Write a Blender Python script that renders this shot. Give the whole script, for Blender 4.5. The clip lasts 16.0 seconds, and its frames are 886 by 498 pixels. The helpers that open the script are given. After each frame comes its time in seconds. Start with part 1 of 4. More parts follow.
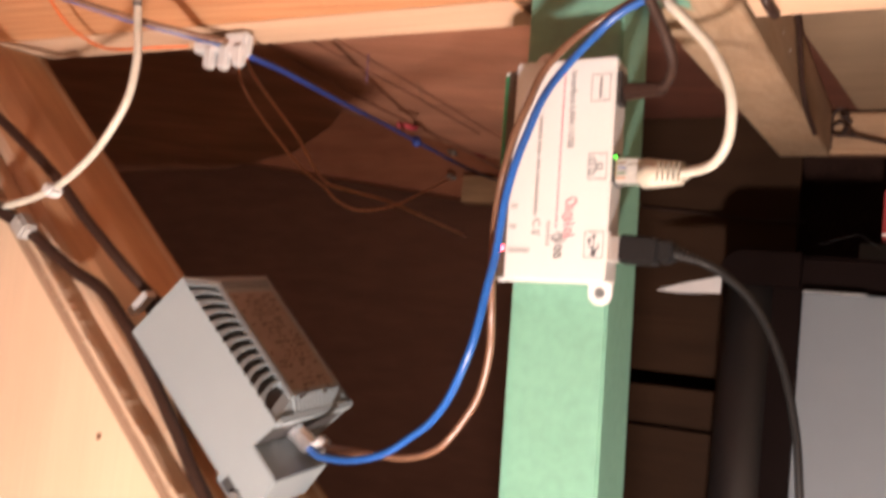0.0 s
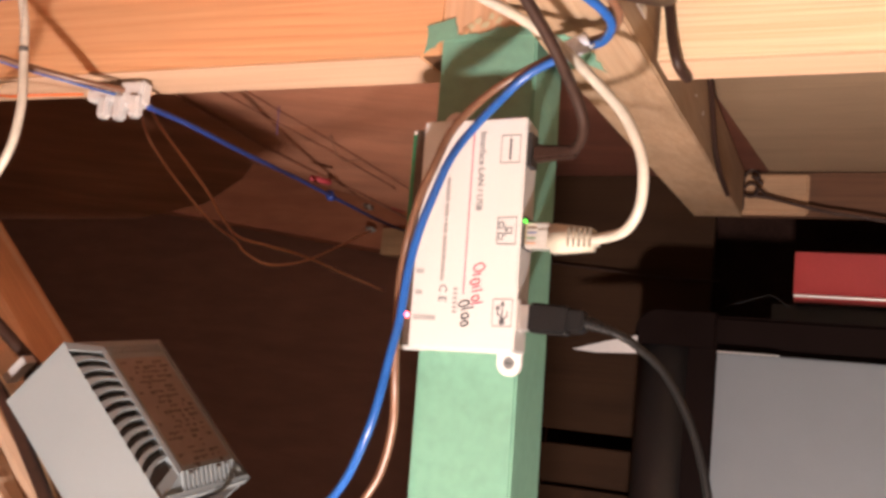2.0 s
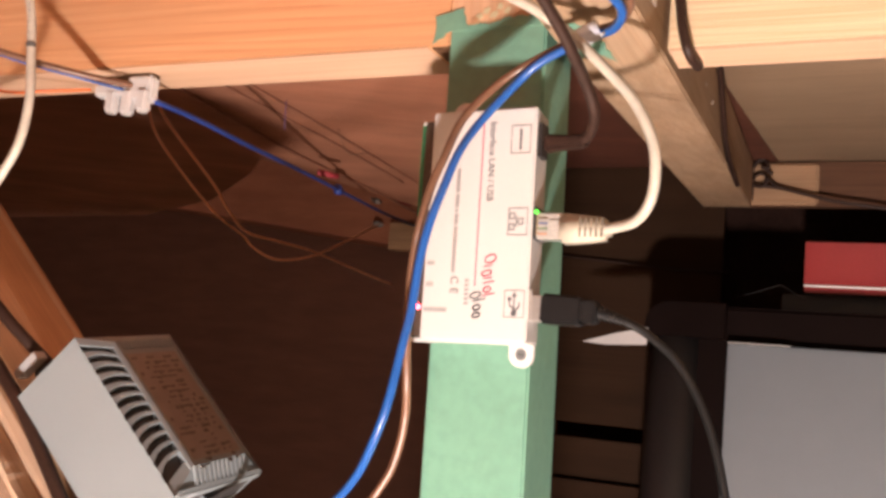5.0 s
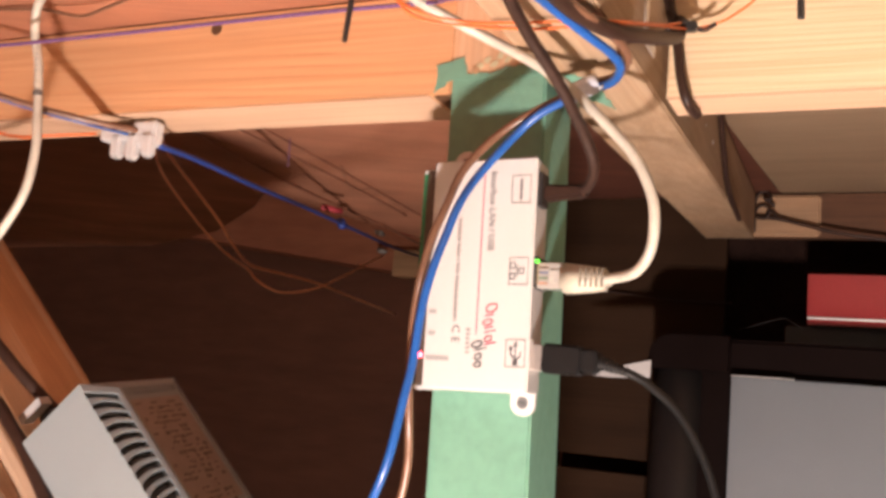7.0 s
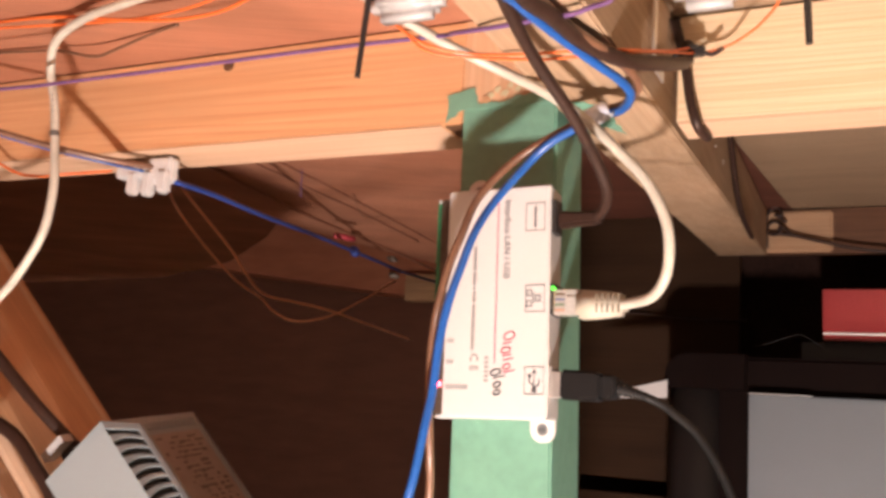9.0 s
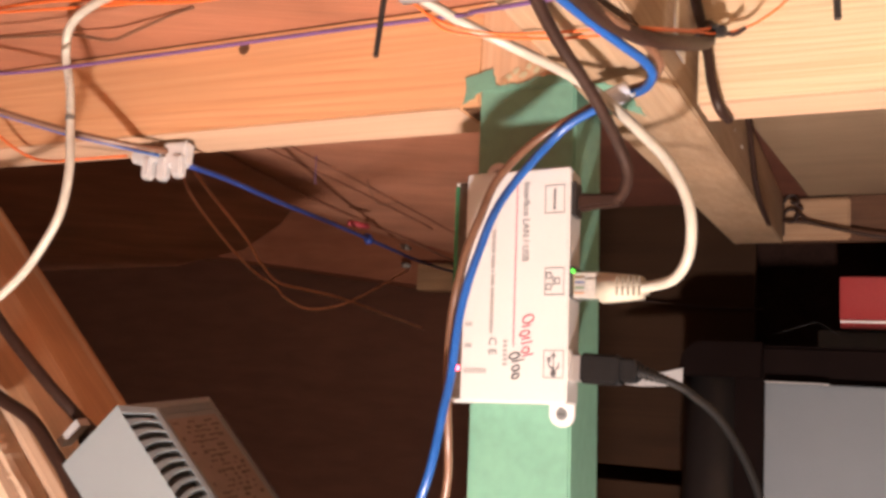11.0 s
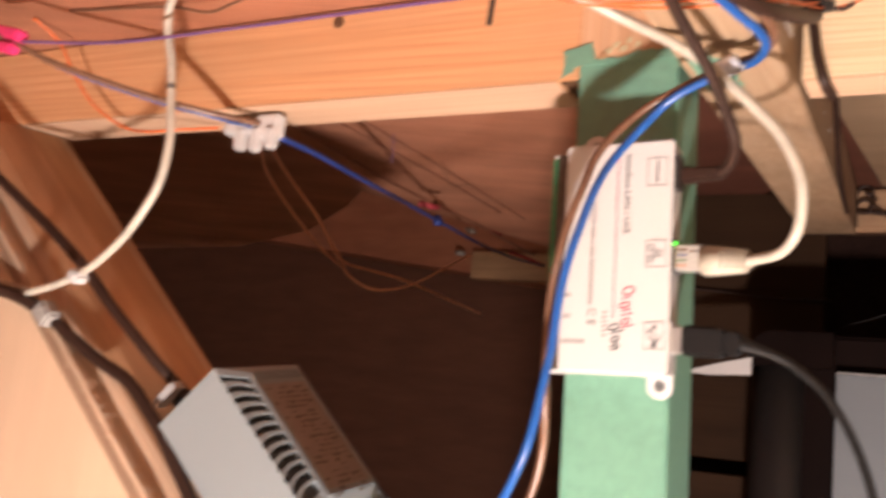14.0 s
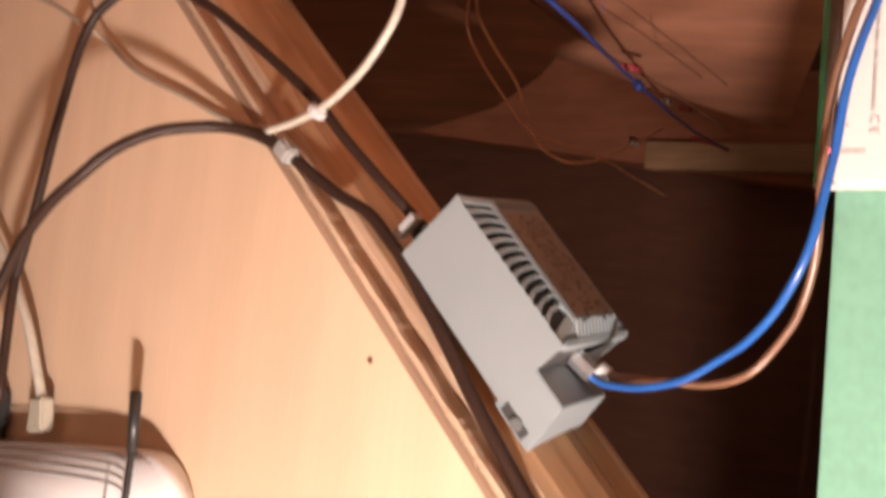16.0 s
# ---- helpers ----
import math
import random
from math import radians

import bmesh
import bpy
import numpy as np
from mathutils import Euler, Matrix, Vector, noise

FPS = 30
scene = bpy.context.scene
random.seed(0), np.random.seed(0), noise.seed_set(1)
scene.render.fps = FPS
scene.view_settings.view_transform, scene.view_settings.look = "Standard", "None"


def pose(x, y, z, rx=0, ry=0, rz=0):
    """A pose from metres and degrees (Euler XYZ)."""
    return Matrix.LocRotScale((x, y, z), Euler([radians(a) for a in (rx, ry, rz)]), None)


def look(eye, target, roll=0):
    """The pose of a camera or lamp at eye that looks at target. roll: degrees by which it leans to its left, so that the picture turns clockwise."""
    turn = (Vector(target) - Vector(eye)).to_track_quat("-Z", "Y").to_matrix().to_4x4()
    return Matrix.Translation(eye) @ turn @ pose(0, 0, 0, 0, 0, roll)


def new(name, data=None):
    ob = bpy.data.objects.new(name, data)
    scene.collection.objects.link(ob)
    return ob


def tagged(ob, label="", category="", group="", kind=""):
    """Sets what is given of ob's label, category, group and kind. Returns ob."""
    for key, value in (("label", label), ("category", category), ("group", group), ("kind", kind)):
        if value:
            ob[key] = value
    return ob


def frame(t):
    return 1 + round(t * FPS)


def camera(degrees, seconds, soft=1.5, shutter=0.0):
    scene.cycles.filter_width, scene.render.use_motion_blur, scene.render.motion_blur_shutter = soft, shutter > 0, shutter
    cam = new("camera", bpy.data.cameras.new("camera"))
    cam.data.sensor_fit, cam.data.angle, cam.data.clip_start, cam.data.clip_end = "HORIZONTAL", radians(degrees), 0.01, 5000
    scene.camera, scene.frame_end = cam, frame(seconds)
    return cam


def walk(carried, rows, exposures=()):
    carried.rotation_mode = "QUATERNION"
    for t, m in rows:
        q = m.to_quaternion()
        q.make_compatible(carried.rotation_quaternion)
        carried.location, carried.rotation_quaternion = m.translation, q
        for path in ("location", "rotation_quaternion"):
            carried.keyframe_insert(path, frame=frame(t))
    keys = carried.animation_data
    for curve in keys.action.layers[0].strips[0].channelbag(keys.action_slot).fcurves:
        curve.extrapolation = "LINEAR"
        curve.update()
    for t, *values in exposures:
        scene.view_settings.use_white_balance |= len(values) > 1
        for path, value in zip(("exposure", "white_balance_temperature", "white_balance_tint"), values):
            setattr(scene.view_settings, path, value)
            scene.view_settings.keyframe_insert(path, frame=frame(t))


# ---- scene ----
cam = camera(49.6, 16.0, soft=3.3, shutter=0.8)
PATH = [
    (0, (0.2233, -0.4679, -0.0333), (-0.0187, -0.0325, 0.0096), 5.94),
    (0.5, (0.2203, -0.4579, -0.0282), (-0.0099, -0.0191, 0.0377), 6.05),
    (1, (0.2182, -0.4413, -0.0237), (0.0037, 0.0051, 0.0443), 5.87),
    (1.5, (0.2169, -0.4364, -0.0195), (0.0093, 0.0128, 0.0521), 5.73),
    (2, (0.2193, -0.4407, -0.0215), (0.0121, 0.0085, 0.0515), 6.00),
    (2.5, (0.2173, -0.4436, -0.0227), (0.0058, 0.0040, 0.0475), 6.64),
    (3, (0.2176, -0.4442, -0.0211), (0.0054, 0.0030, 0.0491), 6.51),
    (3.5, (0.2172, -0.4386, -0.0208), (0.0062, 0.0094, 0.0480), 6.04),
    (6, (0.2153, -0.4400, -0.0240), (0.0043, 0.0079, 0.0462), 5.40),
    (6.5, (0.2145, -0.4456, -0.0196), (0.0011, 0.0005, 0.0541), 5.67),
    (7, (0.2192, -0.4443, -0.0097), (0.0065, 0.0009, 0.0712), 5.39),
    (7.5, (0.2199, -0.4399, -0.0074), (0.0107, 0.0057, 0.0799), 4.02),
    (8, (0.2215, -0.4422, -0.0062), (0.0110, 0.0024, 0.0832), 3.59),
    (8.5, (0.2222, -0.4412, -0.0065), (0.0119, 0.0041, 0.0800), 3.26),
    (9, (0.2182, -0.4492, -0.0067), (0.0006, -0.0085, 0.0850), 4.02),
    (9.5, (0.2182, -0.4510, -0.0076), (-0.0053, -0.0128, 0.0824), 4.19),
    (12, (0.2100, -0.4433, -0.0110), (-0.0113, -0.0032, 0.0747), 4.01),
    (12.5, (0.2115, -0.4432, -0.0097), (-0.0066, -0.0017, 0.0771), 3.82),
    (13, (0.2086, -0.4412, -0.0128), (-0.0090, 0.0006, 0.0731), 4.28),
    (13.5, (0.2016, -0.4519, -0.0139), (-0.0235, -0.0141, 0.0735), 5.20),
    (14, (0.1894, -0.4607, -0.0249), (-0.0540, -0.0314, 0.0557), 5.84),
    (14.5, (0.1708, -0.4754, -0.0387), (-0.1033, -0.0636, 0.0338), 5.94),
    (15, (0.1524, -0.4850, -0.0533), (-0.1486, -0.0900, 0.0049), 6.27),
    (15.5, (0.1444, -0.4835, -0.0630), (-0.1659, -0.0942, -0.0164), 6.41),
    (16, (0.1405, -0.4740, -0.0777), (-0.1670, -0.0806, -0.0525), 6.63),
]
walk(cam, [(t, look(eye, target, roll)) for t, eye, target, roll in PATH])

# ---- light ----
world = bpy.data.worlds.new("dim_room")
world.use_nodes = True
world.node_tree.nodes["Background"].inputs[0].default_value = (0.9, 0.75, 0.6, 1)
world.node_tree.nodes["Background"].inputs[1].default_value = 0.055
scene.world = world
scene.view_settings.exposure = 0.0

LAMP = (0.25, -0.50, -0.60)
work_light = bpy.data.lights.new("work_lamp_light", "POINT")
work_light.energy = 66.0
work_light.color = (1.0, 0.85, 0.81)
work_light.shadow_soft_size = 0.030
new("work_lamp_light", work_light).location = LAMP


# ---- materials ----
def material(name):
    m = bpy.data.materials.new(name)
    m.use_nodes = True
    nt = m.node_tree
    return m, nt, nt.nodes["Principled BSDF"]


def plain(name, color, rough=0.5, metal=0.0, spread=0.12, grain=300.0, bump=0.08, spec=0.5, coat=0.0):
    """A painted, moulded or metal surface with faint mottling at two scales and fine relief."""
    m, nt, bsdf = material(name)
    tc = nt.nodes.new("ShaderNodeTexCoord")
    big, fine = nt.nodes.new("ShaderNodeTexNoise"), nt.nodes.new("ShaderNodeTexNoise")
    big.inputs["Scale"].default_value, big.inputs["Detail"].default_value = 22.0, 4.0
    fine.inputs["Scale"].default_value, fine.inputs["Detail"].default_value = grain, 3.0
    for n in (big, fine):
        nt.links.new(tc.outputs["Object"], n.inputs["Vector"])
    add = nt.nodes.new("ShaderNodeMath")
    add.operation = "ADD"
    nt.links.new(big.outputs["Fac"], add.inputs[0])
    nt.links.new(fine.outputs["Fac"], add.inputs[1])
    rng = nt.nodes.new("ShaderNodeMapRange")
    rng.inputs["From Min"].default_value, rng.inputs["From Max"].default_value = 0.7, 1.3
    nt.links.new(add.outputs[0], rng.inputs["Value"])
    mix = nt.nodes.new("ShaderNodeMix")
    mix.data_type = "RGBA"
    mix.inputs["A"].default_value = (*[c * (1 - spread) for c in color], 1)
    mix.inputs["B"].default_value = (*[min(1.0, c * (1 + spread)) for c in color], 1)
    nt.links.new(rng.outputs[0], mix.inputs["Factor"])
    nt.links.new(mix.outputs["Result"], bsdf.inputs["Base Color"])
    bsdf.inputs["Roughness"].default_value, bsdf.inputs["Metallic"].default_value = rough, metal
    bsdf.inputs["Specular IOR Level"].default_value = spec
    bsdf.inputs["Coat Weight"].default_value = coat
    if bump:
        b = nt.nodes.new("ShaderNodeBump")
        b.inputs["Strength"].default_value, b.inputs["Distance"].default_value = bump, 0.001
        nt.links.new(fine.outputs["Fac"], b.inputs["Height"])
        nt.links.new(b.outputs["Normal"], bsdf.inputs["Normal"])
    return m


def wood(name, pale, dark, turn=(0, 0, 0), ring=260.0, rough=0.62, stain=0.35, contrast=0.18, bump=0.25, fibre=0.22, lines=0.0, spacing=0.004):
    """Sawn wood whose grain runs along x before the turn: growth rings, fibres, broad stains and wavy latewood lines."""
    m, nt, bsdf = material(name)
    tc = nt.nodes.new("ShaderNodeTexCoord")
    spin = nt.nodes.new("ShaderNodeMapping")
    spin.vector_type = "TEXTURE"
    spin.inputs["Rotation"].default_value = [radians(a) for a in turn]
    nt.links.new(tc.outputs["Object"], spin.inputs["Vector"])
    texs = []
    for sx, sy, sz, detail in ((2.5, ring, ring, 2.0), (14.0, 1300.0, 1300.0, 3.0), (7.0, 26.0, 26.0, 4.0)):
        mp = nt.nodes.new("ShaderNodeMapping")
        mp.inputs["Scale"].default_value = (sx, sy * 0.45, sz)
        nt.links.new(spin.outputs[0], mp.inputs["Vector"])
        n = nt.nodes.new("ShaderNodeTexNoise")
        n.inputs["Scale"].default_value, n.inputs["Detail"].default_value = 1.0, detail
        n.inputs["Distortion"].default_value = 0.25
        nt.links.new(mp.outputs[0], n.inputs["Vector"])
        texs.append(n)
    ramp = nt.nodes.new("ShaderNodeValToRGB")
    ramp.color_ramp.elements[0].position, ramp.color_ramp.elements[1].position = 0.5 - contrast, 0.5 + contrast
    ramp.color_ramp.elements[0].color, ramp.color_ramp.elements[1].color = (*dark, 1), (*pale, 1)
    nt.links.new(texs[0].outputs["Fac"], ramp.inputs["Fac"])
    col = ramp.outputs["Color"]
    for tex, amount in ((texs[1], fibre), (texs[2], stain)):
        rng = nt.nodes.new("ShaderNodeMapRange")
        rng.inputs["From Min"].default_value, rng.inputs["From Max"].default_value = 0.3, 0.7
        rng.inputs["To Min"].default_value, rng.inputs["To Max"].default_value = 1 - amount, 1.0
        nt.links.new(tex.outputs["Fac"], rng.inputs["Value"])
        mul = nt.nodes.new("ShaderNodeMix")
        mul.data_type, mul.blend_type = "RGBA", "MULTIPLY"
        mul.inputs["Factor"].default_value = 1.0
        nt.links.new(col, mul.inputs["A"])
        nt.links.new(rng.outputs[0], mul.inputs["B"])
        col = mul.outputs["Result"]
    if lines:
        mp = nt.nodes.new("ShaderNodeMapping")
        mp.inputs["Scale"].default_value = (0.03, 0.8, 1.0)
        nt.links.new(spin.outputs[0], mp.inputs["Vector"])
        wave = nt.nodes.new("ShaderNodeTexWave")
        wave.wave_type, wave.bands_direction, wave.wave_profile = "BANDS", "DIAGONAL", "SAW"
        wave.inputs["Scale"].default_value, wave.inputs["Distortion"].default_value = 0.63 / spacing, 11.0
        wave.inputs["Detail"].default_value, wave.inputs["Detail Scale"].default_value = 3.0, 0.35
        nt.links.new(mp.outputs[0], wave.inputs["Vector"])
        thin = nt.nodes.new("ShaderNodeMath")
        thin.operation = "POWER"
        thin.inputs[1].default_value = 3.0
        nt.links.new(wave.outputs["Fac"], thin.inputs[0])
        strong = nt.nodes.new("ShaderNodeMapRange")
        strong.inputs["From Min"].default_value, strong.inputs["From Max"].default_value = 0.38, 0.62
        strong.inputs["To Min"].default_value, strong.inputs["To Max"].default_value = 0.0, lines
        nt.links.new(texs[2].outputs["Fac"], strong.inputs["Value"])
        amount = nt.nodes.new("ShaderNodeMath")
        amount.operation = "MULTIPLY"
        nt.links.new(thin.outputs[0], amount.inputs[0])
        nt.links.new(strong.outputs[0], amount.inputs[1])
        late = nt.nodes.new("ShaderNodeMix")
        late.data_type, late.blend_type = "RGBA", "MULTIPLY"
        late.inputs["B"].default_value = (0.62, 0.36, 0.18, 1)
        nt.links.new(amount.outputs[0], late.inputs["Factor"])
        nt.links.new(col, late.inputs["A"])
        col = late.outputs["Result"]
    nt.links.new(col, bsdf.inputs["Base Color"])
    bsdf.inputs["Roughness"].default_value = rough
    bsdf.inputs["Specular IOR Level"].default_value = 0.3
    b = nt.nodes.new("ShaderNodeBump")
    b.inputs["Strength"].default_value, b.inputs["Distance"].default_value = bump, 0.001
    nt.links.new(texs[1].outputs["Fac"], b.inputs["Height"])
    nt.links.new(b.outputs["Normal"], bsdf.inputs["Normal"])
    return m


def glow(name, color, power):
    m, nt, bsdf = material(name)
    bsdf.inputs["Base Color"].default_value = (*color, 1)
    bsdf.inputs["Emission Color"].default_value = (*color, 1)
    bsdf.inputs["Emission Strength"].default_value = power
    return m


PINE_BEAM = wood("pine_orange", (0.80, 0.455, 0.240), (0.72, 0.385, 0.185), stain=0.16, fibre=0.10, lines=0.42, spacing=0.0060)
PINE_PALE = wood("pine_pale", (0.86, 0.70, 0.48), (0.76, 0.56, 0.34), ring=420.0, stain=0.10, contrast=0.25, fibre=0.1, lines=0.55, spacing=0.0034)
PINE_JOIST = wood("pine_joist", (0.52, 0.37, 0.24), (0.43, 0.29, 0.175), turn=(0, 0, 90), stain=0.25, lines=0.3, spacing=0.006)
PINE_BRACE = wood("pine_brace", (0.72, 0.50, 0.34), (0.60, 0.39, 0.25), turn=(0, 42, 0), ring=90.0, stain=0.4, fibre=0.12)
# Weathered upper face; also the shade colour of the brace's upper end.
BRACE_TOP = wood("weathered_and_shaded_brace", (0.66, 0.40, 0.22), (0.50, 0.28, 0.145), turn=(0, 42, 0), ring=120.0, stain=0.35, fibre=0.2, contrast=0.2)
PINE_BACK = wood("pine_back", (0.50, 0.32, 0.19), (0.42, 0.25, 0.14), stain=0.25)
PINE_UNDER = wood("pine_underside", (0.70, 0.475, 0.32), (0.63, 0.41, 0.265), stain=0.12, fibre=0.1)
PINE_POST = wood("pine_post", (0.80, 0.52, 0.32), (0.70, 0.42, 0.24), turn=(0, 90, 0), stain=0.25)
PLY_RED = wood("ply_reddish", (0.55, 0.245, 0.145), (0.44, 0.185, 0.105), turn=(0, 0, 25), ring=60.0, stain=0.4, contrast=0.25)
PLY_PINK = wood("ply_facing", (0.745, 0.555, 0.385), (0.69, 0.495, 0.335), turn=(0, 90, 0), ring=30.0, stain=0.08, contrast=0.4, bump=0.06, fibre=0.06)
PLY_LIP = wood("ply_inner", (0.74, 0.55, 0.38), (0.66, 0.46, 0.31), turn=(0, 42, 0), ring=150.0, stain=0.3, contrast=0.2)
PLY_EDGE = wood("ply_cut_edge", (0.42, 0.28, 0.185), (0.34, 0.215, 0.14), turn=(0, 42, 0), ring=120.0, stain=0.3, bump=0.2, fibre=0.10)
# Dark wood of knots, hole and crack, and painted shade at the beam's end.
KNOT_AND_SHADE = wood("knot_and_shade", (0.20, 0.10, 0.05), (0.13, 0.06, 0.03), stain=0.3)
WHITE_MARK = plain("faded_mark", (0.42, 0.39, 0.33), rough=0.5)
CABLE_MARK = plain("cable_mark", (0.12, 0.11, 0.10), rough=0.5)
# The reddish plywood again, darkened so the colour holds the shade.
PLY_SHADY = wood("ply_red_shade", (0.195, 0.074, 0.046), (0.135, 0.050, 0.031), turn=(0, 0, 25), ring=60.0, stain=0.4, contrast=0.25)
PLY_GREY = wood("ply_greyish", (0.355, 0.255, 0.165), (0.295, 0.207, 0.130), ring=50.0, stain=0.2, contrast=0.3)
BEAM_BROWN = wood("brown_beam", (0.165, 0.078, 0.042), (0.125, 0.058, 0.03), stain=0.35)
DARK_WOOD = wood("dark_back_wood", (0.225, 0.094, 0.054), (0.19, 0.077, 0.044), ring=30.0, stain=0.2, contrast=0.4)
ROOF_WOOD = wood("roof_wood", (0.53, 0.205, 0.108), (0.46, 0.165, 0.085), ring=30.0, stain=0.25, contrast=0.4)
# Near-black that paints the unlit void behind the table.
VOID_BLACK = plain("void_black", (0.024, 0.012, 0.009), spec=0.05, rough=0.85, spread=0.3, grain=200.0)
# Board brown kept very dark, so the colour carries the shelf's shadow.
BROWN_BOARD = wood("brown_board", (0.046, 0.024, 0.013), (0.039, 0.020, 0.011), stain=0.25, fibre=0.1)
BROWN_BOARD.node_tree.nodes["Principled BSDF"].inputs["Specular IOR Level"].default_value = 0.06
BLOCK_WOOD = wood("block_wood", (0.66, 0.40, 0.22), (0.54, 0.30, 0.15), stain=0.3)
PAINT_THIN = plain("thin_green_paint", (0.52, 0.47, 0.29), rough=0.5, spread=0.15, grain=160.0)
GREEN_PAINT = plain("green_paint", (0.155, 0.332, 0.240), rough=0.45, spread=0.10, grain=160.0, bump=0.25)
WHITE_PLASTIC = plain("white_plastic", (0.62, 0.61, 0.585), rough=0.42, spread=0.03, grain=900.0, bump=0.03)
LABEL_PRINT = plain("print_dark", (0.13, 0.125, 0.13), rough=0.5, spread=0.1, bump=0.0)
LABEL_GREY = plain("print_grey", (0.34, 0.33, 0.32), rough=0.5, spread=0.1, bump=0.0)
LABEL_RED = plain("print_red", (0.62, 0.06, 0.12), rough=0.5, spread=0.1, bump=0.0)
# Colour of the shade inside the housing's open side.
CAVITY_SHADE = plain("cavity_shade", (0.075, 0.05, 0.035), rough=0.6, spread=0.3)
PCB_GREEN = plain("pcb_green", (0.025, 0.19, 0.085), rough=0.35, spread=0.3, grain=500.0)
GREY_PLASTIC = plain("grey_plastic", (0.232, 0.262, 0.270), rough=0.5, spread=0.04, grain=1200.0, bump=0.06)
# Dark socket plastic, also the painted shade of openings and screw slots.
GREY_DARK = plain("socket_and_recess_shade", (0.045, 0.042, 0.04), rough=0.6)
LABEL_INK = plain("label_ink", (0.10, 0.075, 0.06), rough=0.5)
PSU_LABEL = plain("rating_label", (0.25, 0.205, 0.18), rough=0.45, spread=0.12, grain=120.0, bump=0.0)
# Case grey darkened to the shade inside the vents and slots.
VENT_SHADE = plain("vent_shade", (0.050, 0.043, 0.038), rough=0.6, spread=0.08)
CHROME = plain("chrome", (0.90, 0.90, 0.93), rough=0.24, metal=0.92, spread=0.03, bump=0.0)
BLACK_PLASTIC = plain("black_plastic", (0.026, 0.024, 0.023), rough=0.38, spread=0.2)
BLACK_RUBBER = plain("black_rubber", (0.032, 0.0155, 0.0105), spec=0.3, rough=0.5, spread=0.25)
COLUMN_BLACK = plain("column_black", (0.014, 0.012, 0.012), spec=1.0, rough=0.48, spread=0.15, bump=0.02)
USB_BLACK = plain("black_cable_skin", (0.010, 0.0095, 0.0095), spec=0.3, rough=0.42, spread=0.15)
BLACK_GLOSS = plain("black_gloss", (0.008, 0.0045, 0.004), rough=0.6, spec=0.03, spread=0.15, bump=0.02)
METAL = plain("nickel", (0.78, 0.76, 0.73), rough=0.36, metal=0.85, spread=0.06)
STEEL = plain("zinc_screw", (0.55, 0.54, 0.52), rough=0.5, metal=0.35, spread=0.15)
DULL_SCREW = plain("dull_screw", (0.20, 0.20, 0.195), rough=0.45, metal=0.4, spread=0.2)
WHITE_CABLE = plain("white_cable", (0.50, 0.46, 0.38), rough=0.4, spread=0.16, grain=150.0)
GROOVE_GREY = plain("groove_grey", (0.20, 0.17, 0.15), rough=0.6)
BEIGE_PLUG = plain("beige_plug", (0.45, 0.41, 0.325), rough=0.5, spread=0.05)
CLEAR_PLUG = plain("clear_plug", (0.46, 0.44, 0.40), rough=0.12, spread=0.2, grain=500.0, coat=0.6)
BLUE_PVC = plain("blue_pvc", (0.018, 0.092, 0.33), rough=0.3, spread=0.1, grain=200.0)
BROWN_PVC = plain("brown_pvc", (0.165, 0.082, 0.048), rough=0.32, spread=0.15, grain=200.0)
STAPLED_PVC = plain("stapled_pvc", (0.27, 0.115, 0.068), rough=0.45, spread=0.2, grain=120.0)
BLUE_DULL = plain("blue_pvc_dull", (0.030, 0.062, 0.27), rough=0.4, spread=0.15, grain=200.0)
PURPLE_PVC = plain("purple_pvc", (0.15, 0.075, 0.19), rough=0.4, spread=0.15)
COPPER_WIRE = plain("enamelled_copper", (1.0, 0.43, 0.23), rough=0.28, spread=0.12)
ORANGE_PVC = plain("orange_pvc", (0.75, 0.16, 0.035), rough=0.4, spread=0.12)
SPLICE_RED = plain("splice_red", (0.45, 0.055, 0.07), rough=0.5)
PINK_PLASTIC = plain("pink_plastic", (0.80, 0.05, 0.20), rough=0.35, spread=0.1)
TERMINAL = plain("terminal_nylon", (0.60, 0.585, 0.57), rough=0.5, spread=0.06)
TERMINAL_DULL = plain("terminal_dull", (0.42, 0.41, 0.40), rough=0.3, spread=0.1)
GLUE = plain("dried_glue", (0.42, 0.37, 0.32), rough=0.3, spread=0.2)
SLEEVE = plain("clear_sleeve", (0.80, 0.81, 0.88), rough=0.2, spread=0.1, coat=0.5)
GREY_CLIP = plain("grey_clip", (0.36, 0.35, 0.33), rough=0.45, spread=0.1)
GREY_PANEL = plain("grey_panel", (0.148, 0.170, 0.188), rough=0.5, spread=0.04, grain=700.0)
RED_LACQUER = plain("red_lacquer", (0.31, 0.034, 0.036), rough=0.25, spread=0.06, coat=0.4)
WALL_PAINT = plain("wall_paint", (0.70, 0.64, 0.57), rough=0.8, spread=0.08, grain=60.0)
FLOOR_WOOD = wood("floor_boards", (0.60, 0.44, 0.30), (0.52, 0.37, 0.24))
ROUTER_WHITE = plain("router_white", (0.80, 0.79, 0.77), rough=0.35, spread=0.03, bump=0.02)
GREEN_LED = glow("green_led", (0.12, 0.9, 0.08), 1.2)
RED_LED = glow("red_led", (1.0, 0.10, 0.14), 9.0)


# ---- building helpers ----
def part(name, bm, mat, parent=None, label="", smooth=False):
    me = bpy.data.meshes.new(name)
    bmesh.ops.recalc_face_normals(bm, faces=bm.faces)
    bm.to_mesh(me)
    bm.free()
    me.materials.append(mat)
    if smooth:
        for p in me.polygons:
            p.use_smooth = True
    ob = new(name, me)
    ob.parent = parent
    if label:
        ob["label"] = label
    return ob


